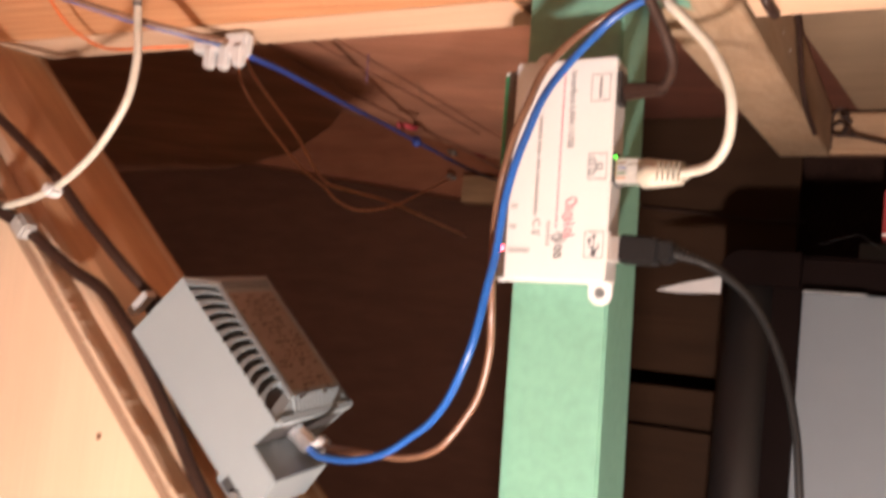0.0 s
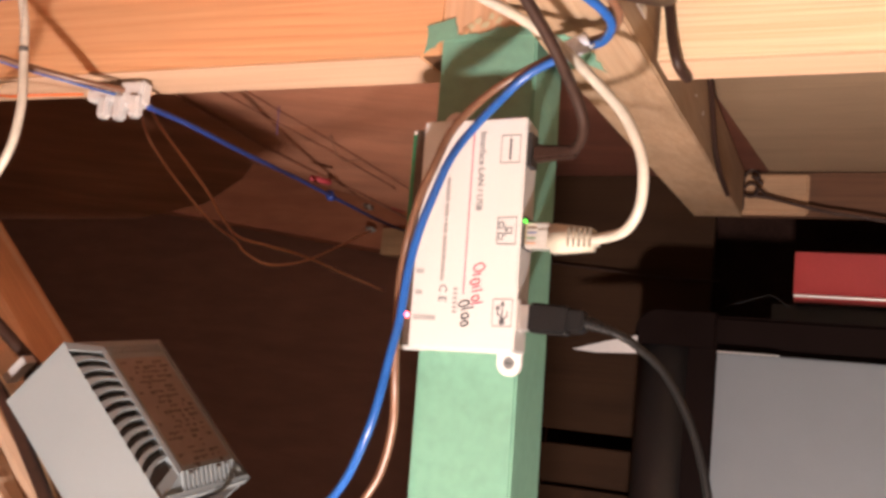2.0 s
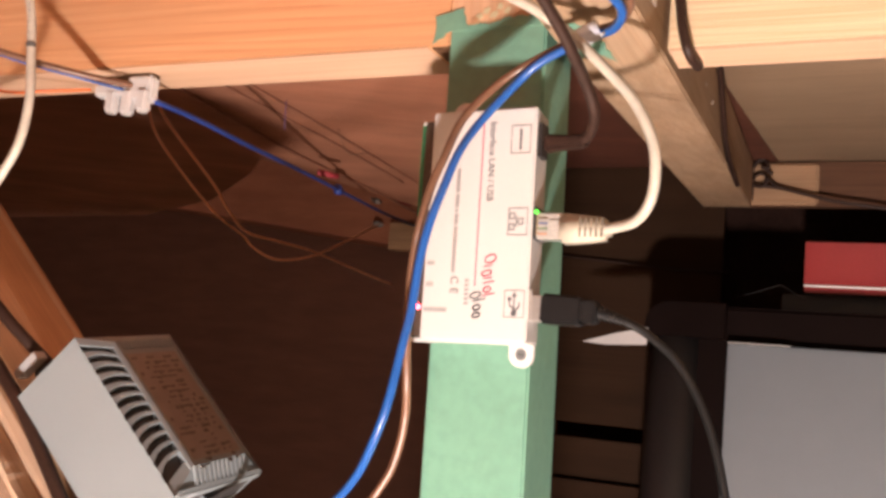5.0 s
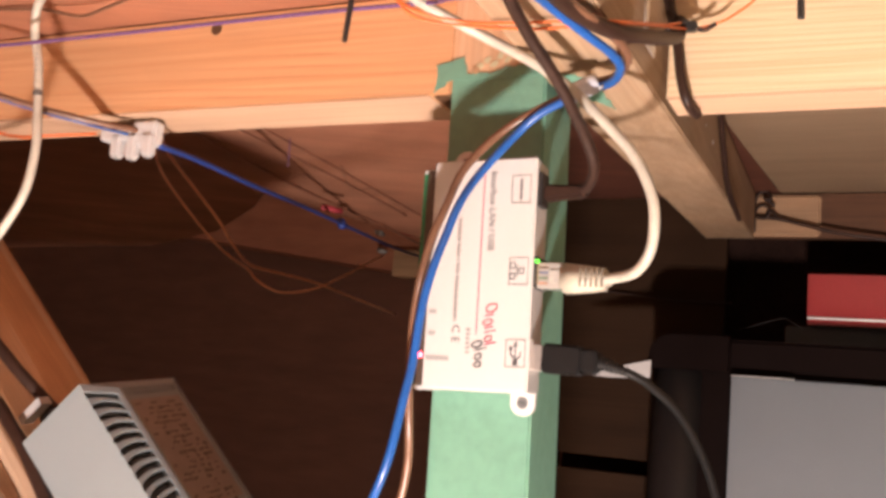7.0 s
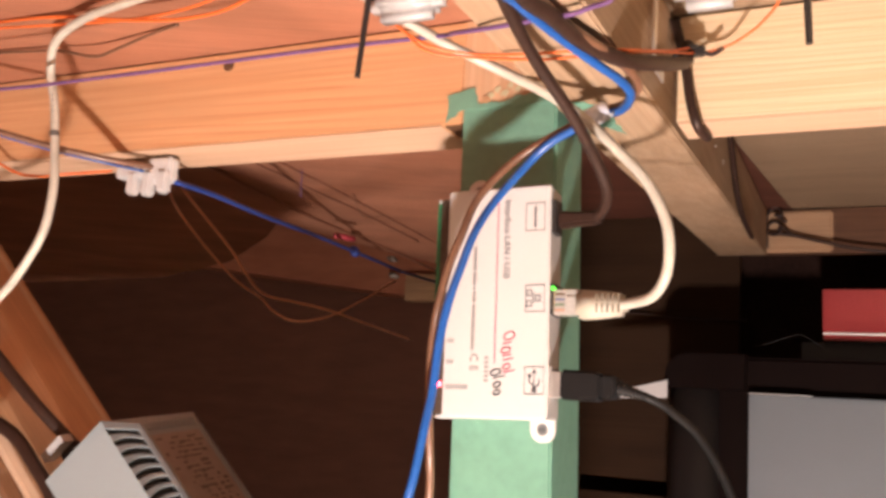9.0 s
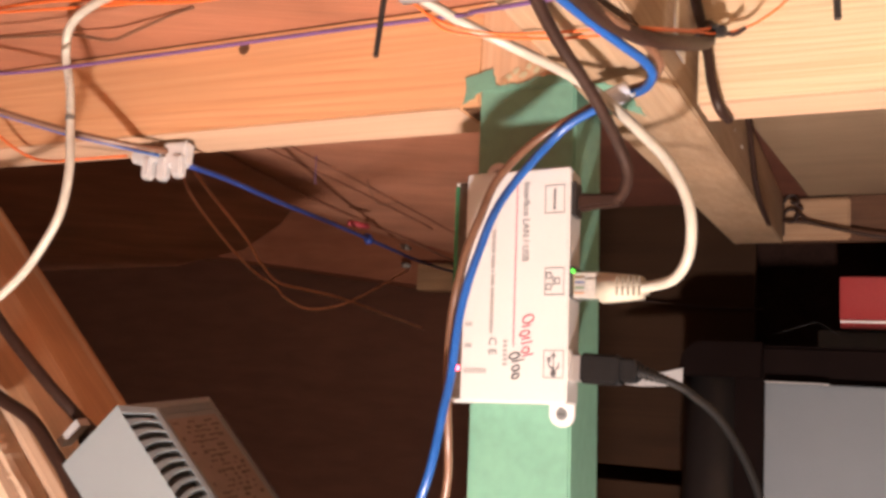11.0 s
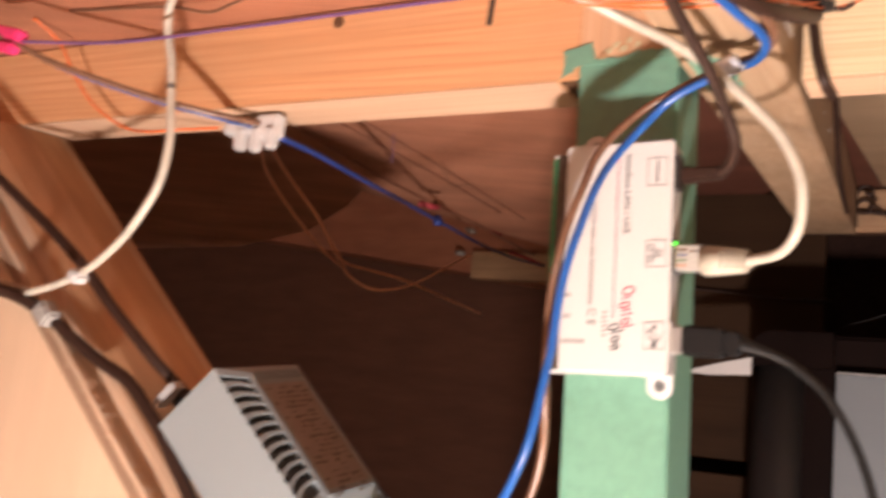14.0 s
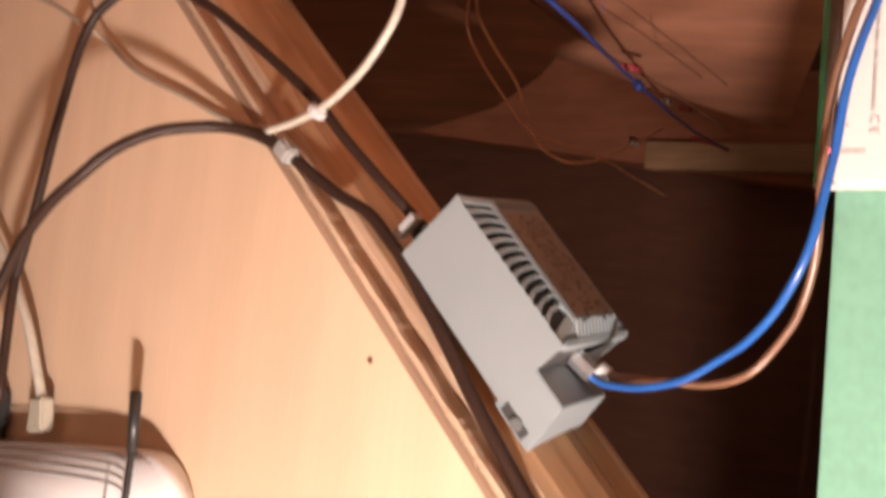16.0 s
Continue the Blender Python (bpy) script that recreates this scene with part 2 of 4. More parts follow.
def block(x0, x1, y0, y1, z0, z1, bevel=0.0, bm=None, m=None, segments=2):
    """A box with rounded edges, in the frame m."""
    own = bmesh.new()
    bmesh.ops.create_cube(own, size=1.0)
    for v in own.verts:
        v.co = Vector(((x0 + x1) / 2 + v.co.x * (x1 - x0), (y0 + y1) / 2 + v.co.y * (y1 - y0), (z0 + z1) / 2 + v.co.z * (z1 - z0)))
    if bevel:
        bmesh.ops.bevel(own, geom=own.edges[:], offset=bevel, segments=segments, affect="EDGES", clamp_overlap=True)
    if m is not None:
        bmesh.ops.transform(own, matrix=m, verts=own.verts)
    return join(bm, own)


def join(bm, own):
    if bm is None:
        return own
    me = bpy.data.meshes.new("joined")
    own.to_mesh(me)
    own.free()
    bm.from_mesh(me)
    bpy.data.meshes.remove(me)
    return bm


def prism(outline, y0, y1, bevel=0.0, bm=None, m=None):
    """An outline in x and z, pulled from y0 to y1."""
    own = bmesh.new()
    face = own.faces.new([own.verts.new((x, y0, z)) for x, z in outline])
    out = bmesh.ops.extrude_face_region(own, geom=[face])
    bmesh.ops.translate(own, vec=(0, y1 - y0, 0), verts=[v for v in out["geom"] if isinstance(v, bmesh.types.BMVert)])
    if bevel:
        bmesh.ops.bevel(own, geom=own.edges[:], offset=bevel, segments=2, affect="EDGES", clamp_overlap=True)
    if m is not None:
        bmesh.ops.transform(own, matrix=m, verts=own.verts)
    return join(bm, own)


def loft(sections, bevel=0.0):
    """A beam through rectangles (y, x0, x1, z0, z1)."""
    own = bmesh.new()
    rows = [[own.verts.new(v) for v in ((x0, y, z0), (x1, y, z0), (x1, y, z1), (x0, y, z1))] for y, x0, x1, z0, z1 in sections]
    for a, c in zip(rows, rows[1:]):
        for k in range(4):
            own.faces.new((a[k], a[(k + 1) % 4], c[(k + 1) % 4], c[k]))
    own.faces.new(rows[0])
    own.faces.new(rows[-1][::-1])
    if bevel:
        bmesh.ops.bevel(own, geom=own.edges[:], offset=bevel, segments=2, affect="EDGES", clamp_overlap=True)
    return own


def rod(a, b, r, r2=None, sides=16, bm=None, bevel=0.0):
    """A round bar from a to b."""
    a, b = Vector(a), Vector(b)
    own = bmesh.new()
    bmesh.ops.create_cone(own, cap_ends=True, segments=sides, radius1=r, radius2=r if r2 is None else r2, depth=(b - a).length)
    if bevel:
        rims = [e for e in own.edges if abs(e.verts[0].co.z - e.verts[1].co.z) < 1e-7]
        bmesh.ops.bevel(own, geom=rims, offset=bevel, segments=2, affect="EDGES")
    turn = (b - a).to_track_quat("Z", "Y").to_matrix().to_4x4()
    bmesh.ops.transform(own, matrix=Matrix.Translation((a + b) / 2) @ turn, verts=own.verts)
    return join(bm, own)


def smooth_path(points, steps=7):
    """A Catmull-Rom line through the points."""
    p = [Vector(q) for q in points]
    p = [2 * p[0] - p[1]] + p + [2 * p[-1] - p[-2]]
    line = []
    for i in range(1, len(p) - 2):
        a, b, c, d = p[i - 1:i + 3]
        for k in range(steps):
            t = k / steps
            line.append(0.5 * (2 * b + (c - a) * t + (2 * a - 5 * b + 4 * c - d) * t * t + (3 * b - a - 3 * c + d) * t ** 3))
    return line + [p[-2]]


def tube(points, radius, sides=10, bm=None, steps=7, flat=1.0):
    """A cable along a smooth path. flat below 1 presses it into a ribbon."""
    line = smooth_path(points, steps)
    own = bmesh.new() if bm is None else bm
    rings, up = [], Vector((0, 0, 1))
    for i, c in enumerate(line):
        way = (line[min(i + 1, len(line) - 1)] - line[max(i - 1, 0)]).normalized()
        side = way.cross(up)
        if side.length < 0.1:
            side = way.cross(Vector((0, 1, 0)))
        side.normalize()
        over = side.cross(way).normalized()
        up = over
        rings.append([own.verts.new(c + radius * (math.cos(k * math.tau / sides) * side + flat * math.sin(k * math.tau / sides) * over)) for k in range(sides)])
    for a, b in zip(rings, rings[1:]):
        for k in range(sides):
            own.faces.new((a[k], a[(k + 1) % sides], b[(k + 1) % sides], b[k]))
    own.faces.new(rings[0][::-1])
    own.faces.new(rings[-1])
    return own


def cable(name, points, radius, mat, label, category="cable", group="", steps=7):
    return tagged(part(name, tube(points, radius, steps=steps), mat, smooth=True), label, category, group)


def empty(name, place, label, category, group=""):
    ob = new(name)
    ob.location = place
    ob.empty_display_size = 0.01
    return tagged(ob, label, category, group)


def under(thing, name, bm, mat, label="", smooth=False):
    """A part whose mesh was built in world places, under a thing that stands at its own base."""
    ob = part(name, bm, mat, thing, label, smooth)
    ob.matrix_parent_inverse = Matrix.Translation(-thing.location) if thing.type == "EMPTY" else Matrix()
    return ob


def lettering(text, size, m, depth=0.00012):
    """Words in the built-in font as a thin mesh, in the frame m (x along the line, y up, z out)."""
    cu = bpy.data.curves.new("words", "FONT")
    cu.body, cu.size, cu.extrude, cu.resolution_u = text, size, depth, 2
    ob = bpy.data.objects.new("words", cu)
    scene.collection.objects.link(ob)
    bpy.context.view_layer.update()
    me = bpy.data.meshes.new_from_object(ob)
    bpy.data.objects.remove(ob)
    bpy.data.curves.remove(cu)
    bm = bmesh.new()
    bm.from_mesh(me)
    bpy.data.meshes.remove(me)
    bmesh.ops.transform(bm, matrix=m, verts=bm.verts)
    return bm


def setting(name, bm, mat, label, category):
    return tagged(part(name, bm, mat), label, category, kind="structure")


# ---- setting ----
FLOOR, TOP = -0.70, 0.228
setting("floor", block(-3, 3, -3, 2.2, FLOOR - 0.05, FLOOR), FLOOR_WOOD, "brown wooden floor boards under the layout table", "floor")
setting("wall_north", block(-3, 3, 2.2, 2.3, FLOOR, 1.7), DARK_WOOD, "dark brown wall far behind the table", "wall")
setting("wall_south", block(-3, 3, -3.1, -3, FLOOR, 1.7), WALL_PAINT, "plain painted wall of the room", "wall")
setting("wall_west", block(-3.1, -3, -3, 2.2, FLOOR, 1.7), DARK_WOOD, "dark brown boarded side wall of the room", "wall")
setting("wall_east", block(3, 3.1, -3, 2.2, FLOOR, 1.7), WALL_PAINT, "plain painted side wall of the room", "wall")
setting("ceiling", block(-3.1, 3.1, -3.1, 2.3, 1.7, 1.75), WALL_PAINT, "plain painted ceiling of the room", "ceiling")


def rise(y):
    """How far the back of the right-hand boards climbs above their front edge."""
    return max(0.0, 0.105 * (y - 0.07))


FLAT = Matrix(((1, 0, 0, 0), (0, 0, 1, 0), (0, 1, 0, 0), (0, 0, 0, 1)))
setting("baseboard_underside", prism([(-1.6, -0.62), (0.0815, -0.62), (0.0815, 0.040), (0.020, 0.040), (-0.270, 0.75), (-0.352, 0.95), (-0.42, 0.72), (-0.48, 0.50), (-0.55, 0.575), (-0.74, 0.74), (-1.00, 0.88), (-1.6, 0.95)], TOP, TOP + 0.012, m=FLAT), PLY_RED, "reddish plywood underside of the layout baseboard", "baseboard")
# Baseboard behind the leg, its shade put into a darker plywood colour.
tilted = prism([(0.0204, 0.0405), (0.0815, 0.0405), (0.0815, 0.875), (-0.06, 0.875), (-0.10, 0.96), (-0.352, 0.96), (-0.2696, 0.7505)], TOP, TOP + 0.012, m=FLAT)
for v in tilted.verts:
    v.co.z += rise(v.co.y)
setting("baseboard_underside", tilted, PLY_SHADY, "reddish plywood behind the green leg, coloured darker for shade", "baseboard")
setting("baseboard_underside", loft([(-0.62, 0.0822, 1.6, TOP, TOP + 0.012), (0.07, 0.0822, 1.6, TOP, TOP + 0.012), (0.878, 0.0822, 1.6, TOP + rise(0.878), TOP + rise(0.878) + 0.012)]), PLY_GREY, "greyish plywood underside of the next baseboard", "baseboard")

# ---- table frame ----
beam = tagged(part("crossbeam", prism([(-0.540, 0.165), (-0.0092, 0.165), (-0.0092, TOP - 0.001), (-0.540, TOP - 0.001)], 0.024, 0.069, 0.0010), PINE_BEAM), "orange planed pine crossbeam under the baseboard", "beam")
part("screw_hole", rod((-0.182, 0.0237, 0.2185), (-0.182, 0.0244, 0.2185), 0.0042, sides=18), KNOT_AND_SHADE, beam, "dark screw hole")
right_beam = tagged(part("crossbeam", block(0.1065, 1.3, 0.052, 0.080, 0.165, TOP - 0.001, 0.0012), PINE_PALE), "pale planed pine crossbeam beside the joist", "beam")
# Thin dark block painting the shade of the notch under the beam.
part("end_gap_shade", block(-0.0208, -0.0094, 0.0262, 0.0684, 0.1641, 0.1656, 0.0003), KNOT_AND_SHADE, beam, "dark patch painting the shaded notch at the beam's end")
part("underside", block(-0.539, -0.023, 0.0250, 0.0680, 0.1643, 0.1655), PINE_UNDER, beam, "paler sawn underside")
joist = tagged(part("joist", loft([(-0.60, 0.0565, 0.1045, 0.164, TOP - 0.001), (0.07, 0.0515, 0.1035, 0.164, TOP - 0.001), (0.85, -0.0105, 0.0518, 0.2465, TOP + rise(0.85) - 0.001)], 0.0012), PINE_JOIST), "tan pine joist running back beside the green post", "joist")
back_beam = tagged(part("crossbeam", block(0.045, 1.3, 0.860, 0.873, 0.2500, TOP + rise(0.860) - 0.001, 0.001), BEAM_BROWN), "brown crossbeam at the back of the table frame", "beam")
part("pale_block", block(0.0452, 0.1335, 0.853, 0.8605, 0.2505, 0.3065, 0.003, segments=3), PINE_BACK, back_beam, "short paler pine piece on the crossbeam's left end")
part("underside", block(0.1075, 1.29, 0.0524, 0.0796, 0.1643, 0.1660), PINE_UNDER, right_beam, "paler sawn underside")

post = empty("table_leg", (0.027, 0.047, FLOOR), "green painted wooden table leg with a bare ragged top", "table leg")
LEAN, TIP = 0.0325, 0.174


def leg_piece(z0, z1, bevel):
    """A length of the leg, which leans a little towards the crossbeam."""
    return prism([(-0.0033 - LEAN * z0, z0), (0.0532 - LEAN * z0, z0), (0.0532 - LEAN * z1, z1), (-0.0033 - LEAN * z1, z1)], 0.024, 0.070, bevel)


under(post, "shaft", leg_piece(FLOOR, TIP, 0.0012), GREEN_PAINT)
under(post, "bare_top", leg_piece(TIP, TOP - 0.001, 0.0006), PINE_POST, "bare pine top of the leg")


def ragged(points, jag, step, seed, fixed=()):
    """The closed outline with its long sides broken up like a torn or brushed edge."""
    rnd, out = random.Random(seed), []
    for i, (a, c) in enumerate(zip(points, points[1:] + points[:1])):
        a, c = Vector(a), Vector(c)
        n = max(1, int((c - a).length / step))
        out.append(tuple(a))
        for k in range(1, n):
            p = a.lerp(c, k / n)
            out.append((p.x, p.y) if i in fixed else (p.x + rnd.uniform(-jag, jag), p.y + rnd.uniform(-jag, jag)))
    return out


smear = [(-0.0195, 0.1655), (-0.0088, 0.1725), (0.047, 0.1725), (0.0465, 0.1780), (0.038, 0.1785), (0.0235, 0.1785), (0.019, 0.1765), (0.014, 0.1752), (0.003, 0.1752), (0.0005, 0.1760), (-0.0018, 0.1860), (-0.0065, 0.1850), (-0.0130, 0.1832), (-0.0190, 0.1818), (-0.0178, 0.1760)]
under(post, "paint_smear", prism(ragged(smear, 0.0008, 0.0022, 3, (1,)), 0.0232, 0.0238), GREEN_PAINT, "ragged edge of green paint brushed over bare wood")
for k, (x, z, w) in enumerate(((0.0075, 0.1795, 0.0030), (0.0120, 0.1830, 0.0022), (0.0165, 0.1805, 0.0026), (0.0195, 0.1850, 0.0018), (0.0245, 0.1822, 0.0020))):
    streak = ragged([(x - w, z - 0.0012), (x + 0.3 * w, z - 0.0020), (x + w, z + 0.0006), (x + 0.5 * w, z + 0.0024), (x - 0.4 * w, z + 0.0015)], 0.0005, 0.001, 20 + k)
    under(post, "paint_fleck", prism(streak, 0.0234, 0.0238), PAINT_THIN, "thin worn fleck of green paint")
under(post, "knot", rod((0.0055, 0.0240, 0.1775), (0.0055, 0.0231, 0.1775), 0.0026, 0.0022, 12), BLOCK_WOOD, "small brown knot")
tip = ragged([(0.0572, 0.000), (0.070, 0.004), (0.077, 0.020), (0.0765, 0.062), (0.070, 0.045), (0.0572, 0.055)], 0.0010, 0.003, 5, (5,))
under(post, "paint_smear", prism(tip, 0.0, 0.0004, m=Matrix(((1, 0, 0, 0), (0, 0, 1, 0), (0, -1, 0, 0.1639), (0, 0, 0, 1)))), GREEN_PAINT, "green paint brushed onto the joist")

# the diagonal panel and brace: s runs down along the slope, n out of it
SLOPE = radians(42.5)
DOWN, OUT = Vector((math.cos(SLOPE), 0, -math.sin(SLOPE))), Vector((math.sin(SLOPE), 0, math.cos(SLOPE)))


def on_slope(s, n, y):
    return DOWN * s + OUT * n + Vector((0, y, 0))


def slope_frame(angle):
    c, s = math.cos(angle), math.sin(angle)
    return Matrix(((c, 0, s, 0), (0, 1, 0, 0), (-s, 0, c, 0), (0, 0, 0, 1)))


SLOPE_FRAME = slope_frame(SLOPE)


def sloped_timber(section, s0, s1, keep):
    """A timber along the slope with the section (y, n), kept on the inner side of the planes (place, normal)."""
    bm = bmesh.new()
    rings = [[bm.verts.new(on_slope(s, n, y)) for y, n in section] for s in (s0, s1)]
    for k in range(len(section)):
        j = (k + 1) % len(section)
        bm.faces.new((rings[0][k], rings[0][j], rings[1][j], rings[1][k]))
    bm.faces.new(rings[0])
    bm.faces.new(rings[1])
    for place, way in keep:
        bmesh.ops.bisect_plane(bm, geom=bm.verts[:] + bm.edges[:] + bm.faces[:], plane_co=place, plane_no=way, clear_outer=True)
        bmesh.ops.holes_fill(bm, edges=[e for e in bm.edges if e.is_boundary])
    return bm


SEAT, CHEEK = 0.1635, -0.5412
WANEY = [(-0.0140, -0.285), (-0.0140, -0.2262), (-0.0110, -0.2215), (-0.0020, -0.2165), (0.0120, -0.2122), (0.0280, -0.2085), (0.0660, -0.2053), (0.0660, -0.285)]
timber = sloped_timber(WANEY, -0.62, 0.27, [((0, 0, SEAT), (0, 0, 1))])
brace = tagged(part("brace", timber, PINE_BRACE), "sloping pine brace with a waney edge under the crossbeam", "brace")
skin = [(-0.0118, -0.2220), (-0.0020, -0.2159), (0.0120, -0.2116), (0.0280, -0.2080), (0.0655, -0.2048), (0.0655, -0.2059), (0.0280, -0.2091), (0.0120, -0.2130), (-0.0020, -0.2172)]
part("upper_face", sloped_timber(skin, -0.62, 0.2695, [((0, 0, SEAT - 0.0006), (0, 0, 1))]), BRACE_TOP, brace, "weathered streaked upper face")
part("pale_strip", sloped_timber([(0.0575, -0.2062), (0.0620, -0.2060), (0.0620, -0.2046), (0.0575, -0.2050)], -0.50, 0.2690, []), PLY_LIP, brace, "pale sawn strip along the brace")
part("front_arris", sloped_timber([(-0.0143, -0.2280), (-0.0143, -0.2258), (-0.0110, -0.2209), (-0.0102, -0.2216)], -0.08, 0.2690, []), PLY_LIP, brace, "paler strip along the front edge")
part("crack", sloped_timber([(0.0350, -0.2080), (0.0362, -0.2079), (0.0362, -0.2067), (0.0350, -0.2069)], -0.03, 0.2690, []), KNOT_AND_SHADE, brace, "dark drying crack")
# Upper end takes the browner wood to paint the shade beside the beam.
part("upper_end", sloped_timber(WANEY, -0.75, -0.30, [((0, 0, SEAT + 0.0001), (0, 0, -1)), ((CHEEK, 0, 0), (1, 0, 0)), ((0, 0, TOP - 0.001), (0, 0, 1))]), BRACE_TOP, brace, "weathered upper end beside the notch, browner for its shade")
# Thin sheet on the cheek, its colour standing in for shade.
part("shaded_cheek", block(CHEEK - 0.0006, CHEEK + 0.0003, -0.0132, 0.0652, SEAT + 0.001, TOP - 0.0015), BRACE_TOP, brace, "cheek of the notch, coloured darker for its shade")
edge_a, edge_b = on_slope(-0.604, -0.2415, 0), on_slope(0.205, -0.2415, 0)
LOW = edge_b.z
panel = empty("side_panel", (-0.8, -0.02, -0.33), "pinkish plywood side panel with a rough sloping cut edge", "panel")
under(panel, "sheet", prism([(edge_a.x, edge_a.z), (edge_b.x, edge_b.z), (-1.4, LOW), (-1.4, edge_a.z)], -0.030, -0.0145), PLY_PINK)

cut = bmesh.new()
rnd = random.Random(11)
rings = []
for k in range(270):
    s = -0.60 + 0.80 * k / 269
    r0, r1 = 0.0005 * noise.noise(Vector((s * 90, 7.0, 0))), 0.0006 * noise.noise(Vector((s * 60, 2.0, 0)))
    rings.append([cut.verts.new(SLOPE_FRAME @ Vector((s, y, n))) for y, n in ((-0.0302, -0.2413 + r0), (-0.0296, -0.2385 + r0), (-0.0285, -0.2360 + 1.5 * r1), (-0.0284, -0.2419), (-0.0302, -0.2419))])
for a, c in zip(rings, rings[1:]):
    for k in range(5):
        cut.faces.new((a[k], a[(k + 1) % 5], c[(k + 1) % 5], c[k]))
cut.faces.new(rings[0])
cut.faces.new(rings[-1][::-1])
under(panel, "cut_edge", cut, PLY_EDGE, "rough brown saw-cut plywood edge")
lip, rings = bmesh.new(), []
for k in range(200):
    s = -0.60 + 0.80 * k / 199
    r0 = 0.0012 * noise.noise(Vector((s * 45, 3.0, 0))) + 0.0005 * noise.noise(Vector((s * 260, 5.0, 0)))
    rings.append([lip.verts.new(SLOPE_FRAME @ Vector((s, y, n))) for y, n in ((-0.0282, -0.2417), (-0.0282, -0.2322 + r0), (-0.0240, -0.2312 + r0), (-0.0147, -0.2310 + r0), (-0.0147, -0.2417))])
for a, c in zip(rings, rings[1:]):
    for k in range(5):
        lip.faces.new((a[k], a[(k + 1) % 5], c[(k + 1) % 5], c[k]))
lip.faces.new(rings[0])
lip.faces.new(rings[-1][::-1])
under(panel, "inner_ply", lip, PLY_LIP, "pale splintery inner ply")
frays = bmesh.new()
for k in range(60):
    s, w = rnd.uniform(-0.45, 0.10), rnd.uniform(0.0004, 0.0012)
    a = on_slope(s, -0.2350 - rnd.uniform(0, 0.002), rnd.choice((-0.0302, -0.0302, -0.013)))
    rod(a, a + DOWN * rnd.uniform(-0.002, 0.003) + OUT * rnd.uniform(0.0005, 0.003) + Vector((0, rnd.uniform(-0.001, 0.001), 0)), w * 0.4, w * 0.15, 5, bm=frays)
tagged(under(panel, "splinters", frays, PLY_PINK, "pale splinters along the cut edge"), kind="stuff")
under(panel, "knot", rod((-0.2531, -0.0296, -0.1208), (-0.2531, -0.0304, -0.1208), 0.0026, 0.0020, 9), KNOT_AND_SHADE, "small dark knot")
bracket = prism([(-0.003, 0.176), (0.020, 0.176), (0.020, 0.182), (0.003, 0.182), (0.003, 0.215), (-0.003, 0.215)], 0.0, 0.0012, 0.0003, m=Matrix(((0, 1, 0, 0.1058), (1, 0, 0, 0), (0, 0, 1, 0), (0, 0, 0, 1))))
part("corner_bracket", bracket, METAL, joist, "bright metal corner bracket")
for x, y, z, d in ((0.0916, 0.2536, 0.2132, 0.0015), (0.0882, 0.306, 0.2150, 0.0035)):
    part("staple", rod((x, y, z), (x - 0.0003, y + 0.3 * d, z + d), 0.0006, sides=6), STEEL, joist)

# ---- interface box on the leg ----
box = empty("interface_box", (0.03, 0.024, 0.0), "white plastic network interface box screwed to the green leg", "interface box")
case = block(0.0, 0.0572, 0.0, 0.0237, 0.0, 0.119)
for v in case.verts:
    if v.co.x > 0.05 and v.co.y > 0.01:
        v.co.x = 0.0552
bmesh.ops.bevel(case, geom=case.edges[:], offset=0.0010, segments=2, affect="EDGES")
under(box, "housing", case, WHITE_PLASTIC)
# Solid strip painted as the shade in the open side.
under(box, "open_side_shade", block(-0.0085, -0.0002, 0.0085, 0.0140, 0.002, 0.117, 0.0003), CAVITY_SHADE, "open side of the housing as a block coloured dark for shade")
under(box, "circuit_board", block(-0.0135, -0.0002, 0.0142, 0.0225, 0.002, 0.117, 0.0004), PCB_GREEN, "green circuit board showing at the open side")
for z in (0.0005, 0.1175):
    under(box, "end_lip", block(-0.0128, -0.0001, 0.0135, 0.0232, z - 0.0008, z + 0.0012, 0.0003), WHITE_PLASTIC)


def lug(x, z, way):
    ring = bmesh.new()
    bmesh.ops.create_cone(ring, cap_ends=True, segments=28, radius1=0.0066, radius2=0.0066, depth=0.003)
    bmesh.ops.transform(ring, matrix=Matrix.Translation((x, 0.0222, z)) @ pose(0, 0, 0, 90), verts=ring.verts)
    block(x - 0.0066, x + 0.0066, 0.0209, 0.0236, min(z, z + way * 0.007), max(z, z + way * 0.007), bm=ring)
    piece = under(box, "fixing_lug", ring, WHITE_PLASTIC)
    head = rod((x, 0.0207, z), (x, 0.0199, z), 0.0030, 0.0026, 20)
    part("screw", head, DULL_SCREW, piece, "dull cross-head screw")
    part("screw_slot", block(x - 0.0014, x + 0.0014, 0.0197, 0.0200, z - 0.0003, z + 0.0003), GREY_DARK, piece)


lug(0.0477, -0.0046, 1)
lug(0.0085, 0.1236, -1)

# print on the lid: x of the sheet runs down the box
FACE = Matrix(((0, 1, 0, 0), (0, 0, -1, -0.0001), (-1, 0, 0, 0), (0, 0, 0, 1)))


def printed(x, z):
    """The frame of a line of print that starts at x, z and runs downwards."""
    return Matrix.Translation((x, 0, z)) @ FACE


def bar(x0, x1, z0, z1, bm=None):
    return block(x0, x1, -0.0003, 0.0001, z0, z1, bm=bm)


def outline(x0, x1, z0, z1, w, bm=None):
    bm = bar(x0, x1, z0, z0 + w, bm)
    bar(x0, x1, z1 - w, z1, bm)
    bar(x0, x0 + w, z0, z1, bm)
    return bar(x1 - w, x1, z0, z1, bm)


under(box, "lettering", lettering("Interface LAN / USB", 0.0050, printed(0.0325, 0.1120)), LABEL_PRINT, "dark printed words")
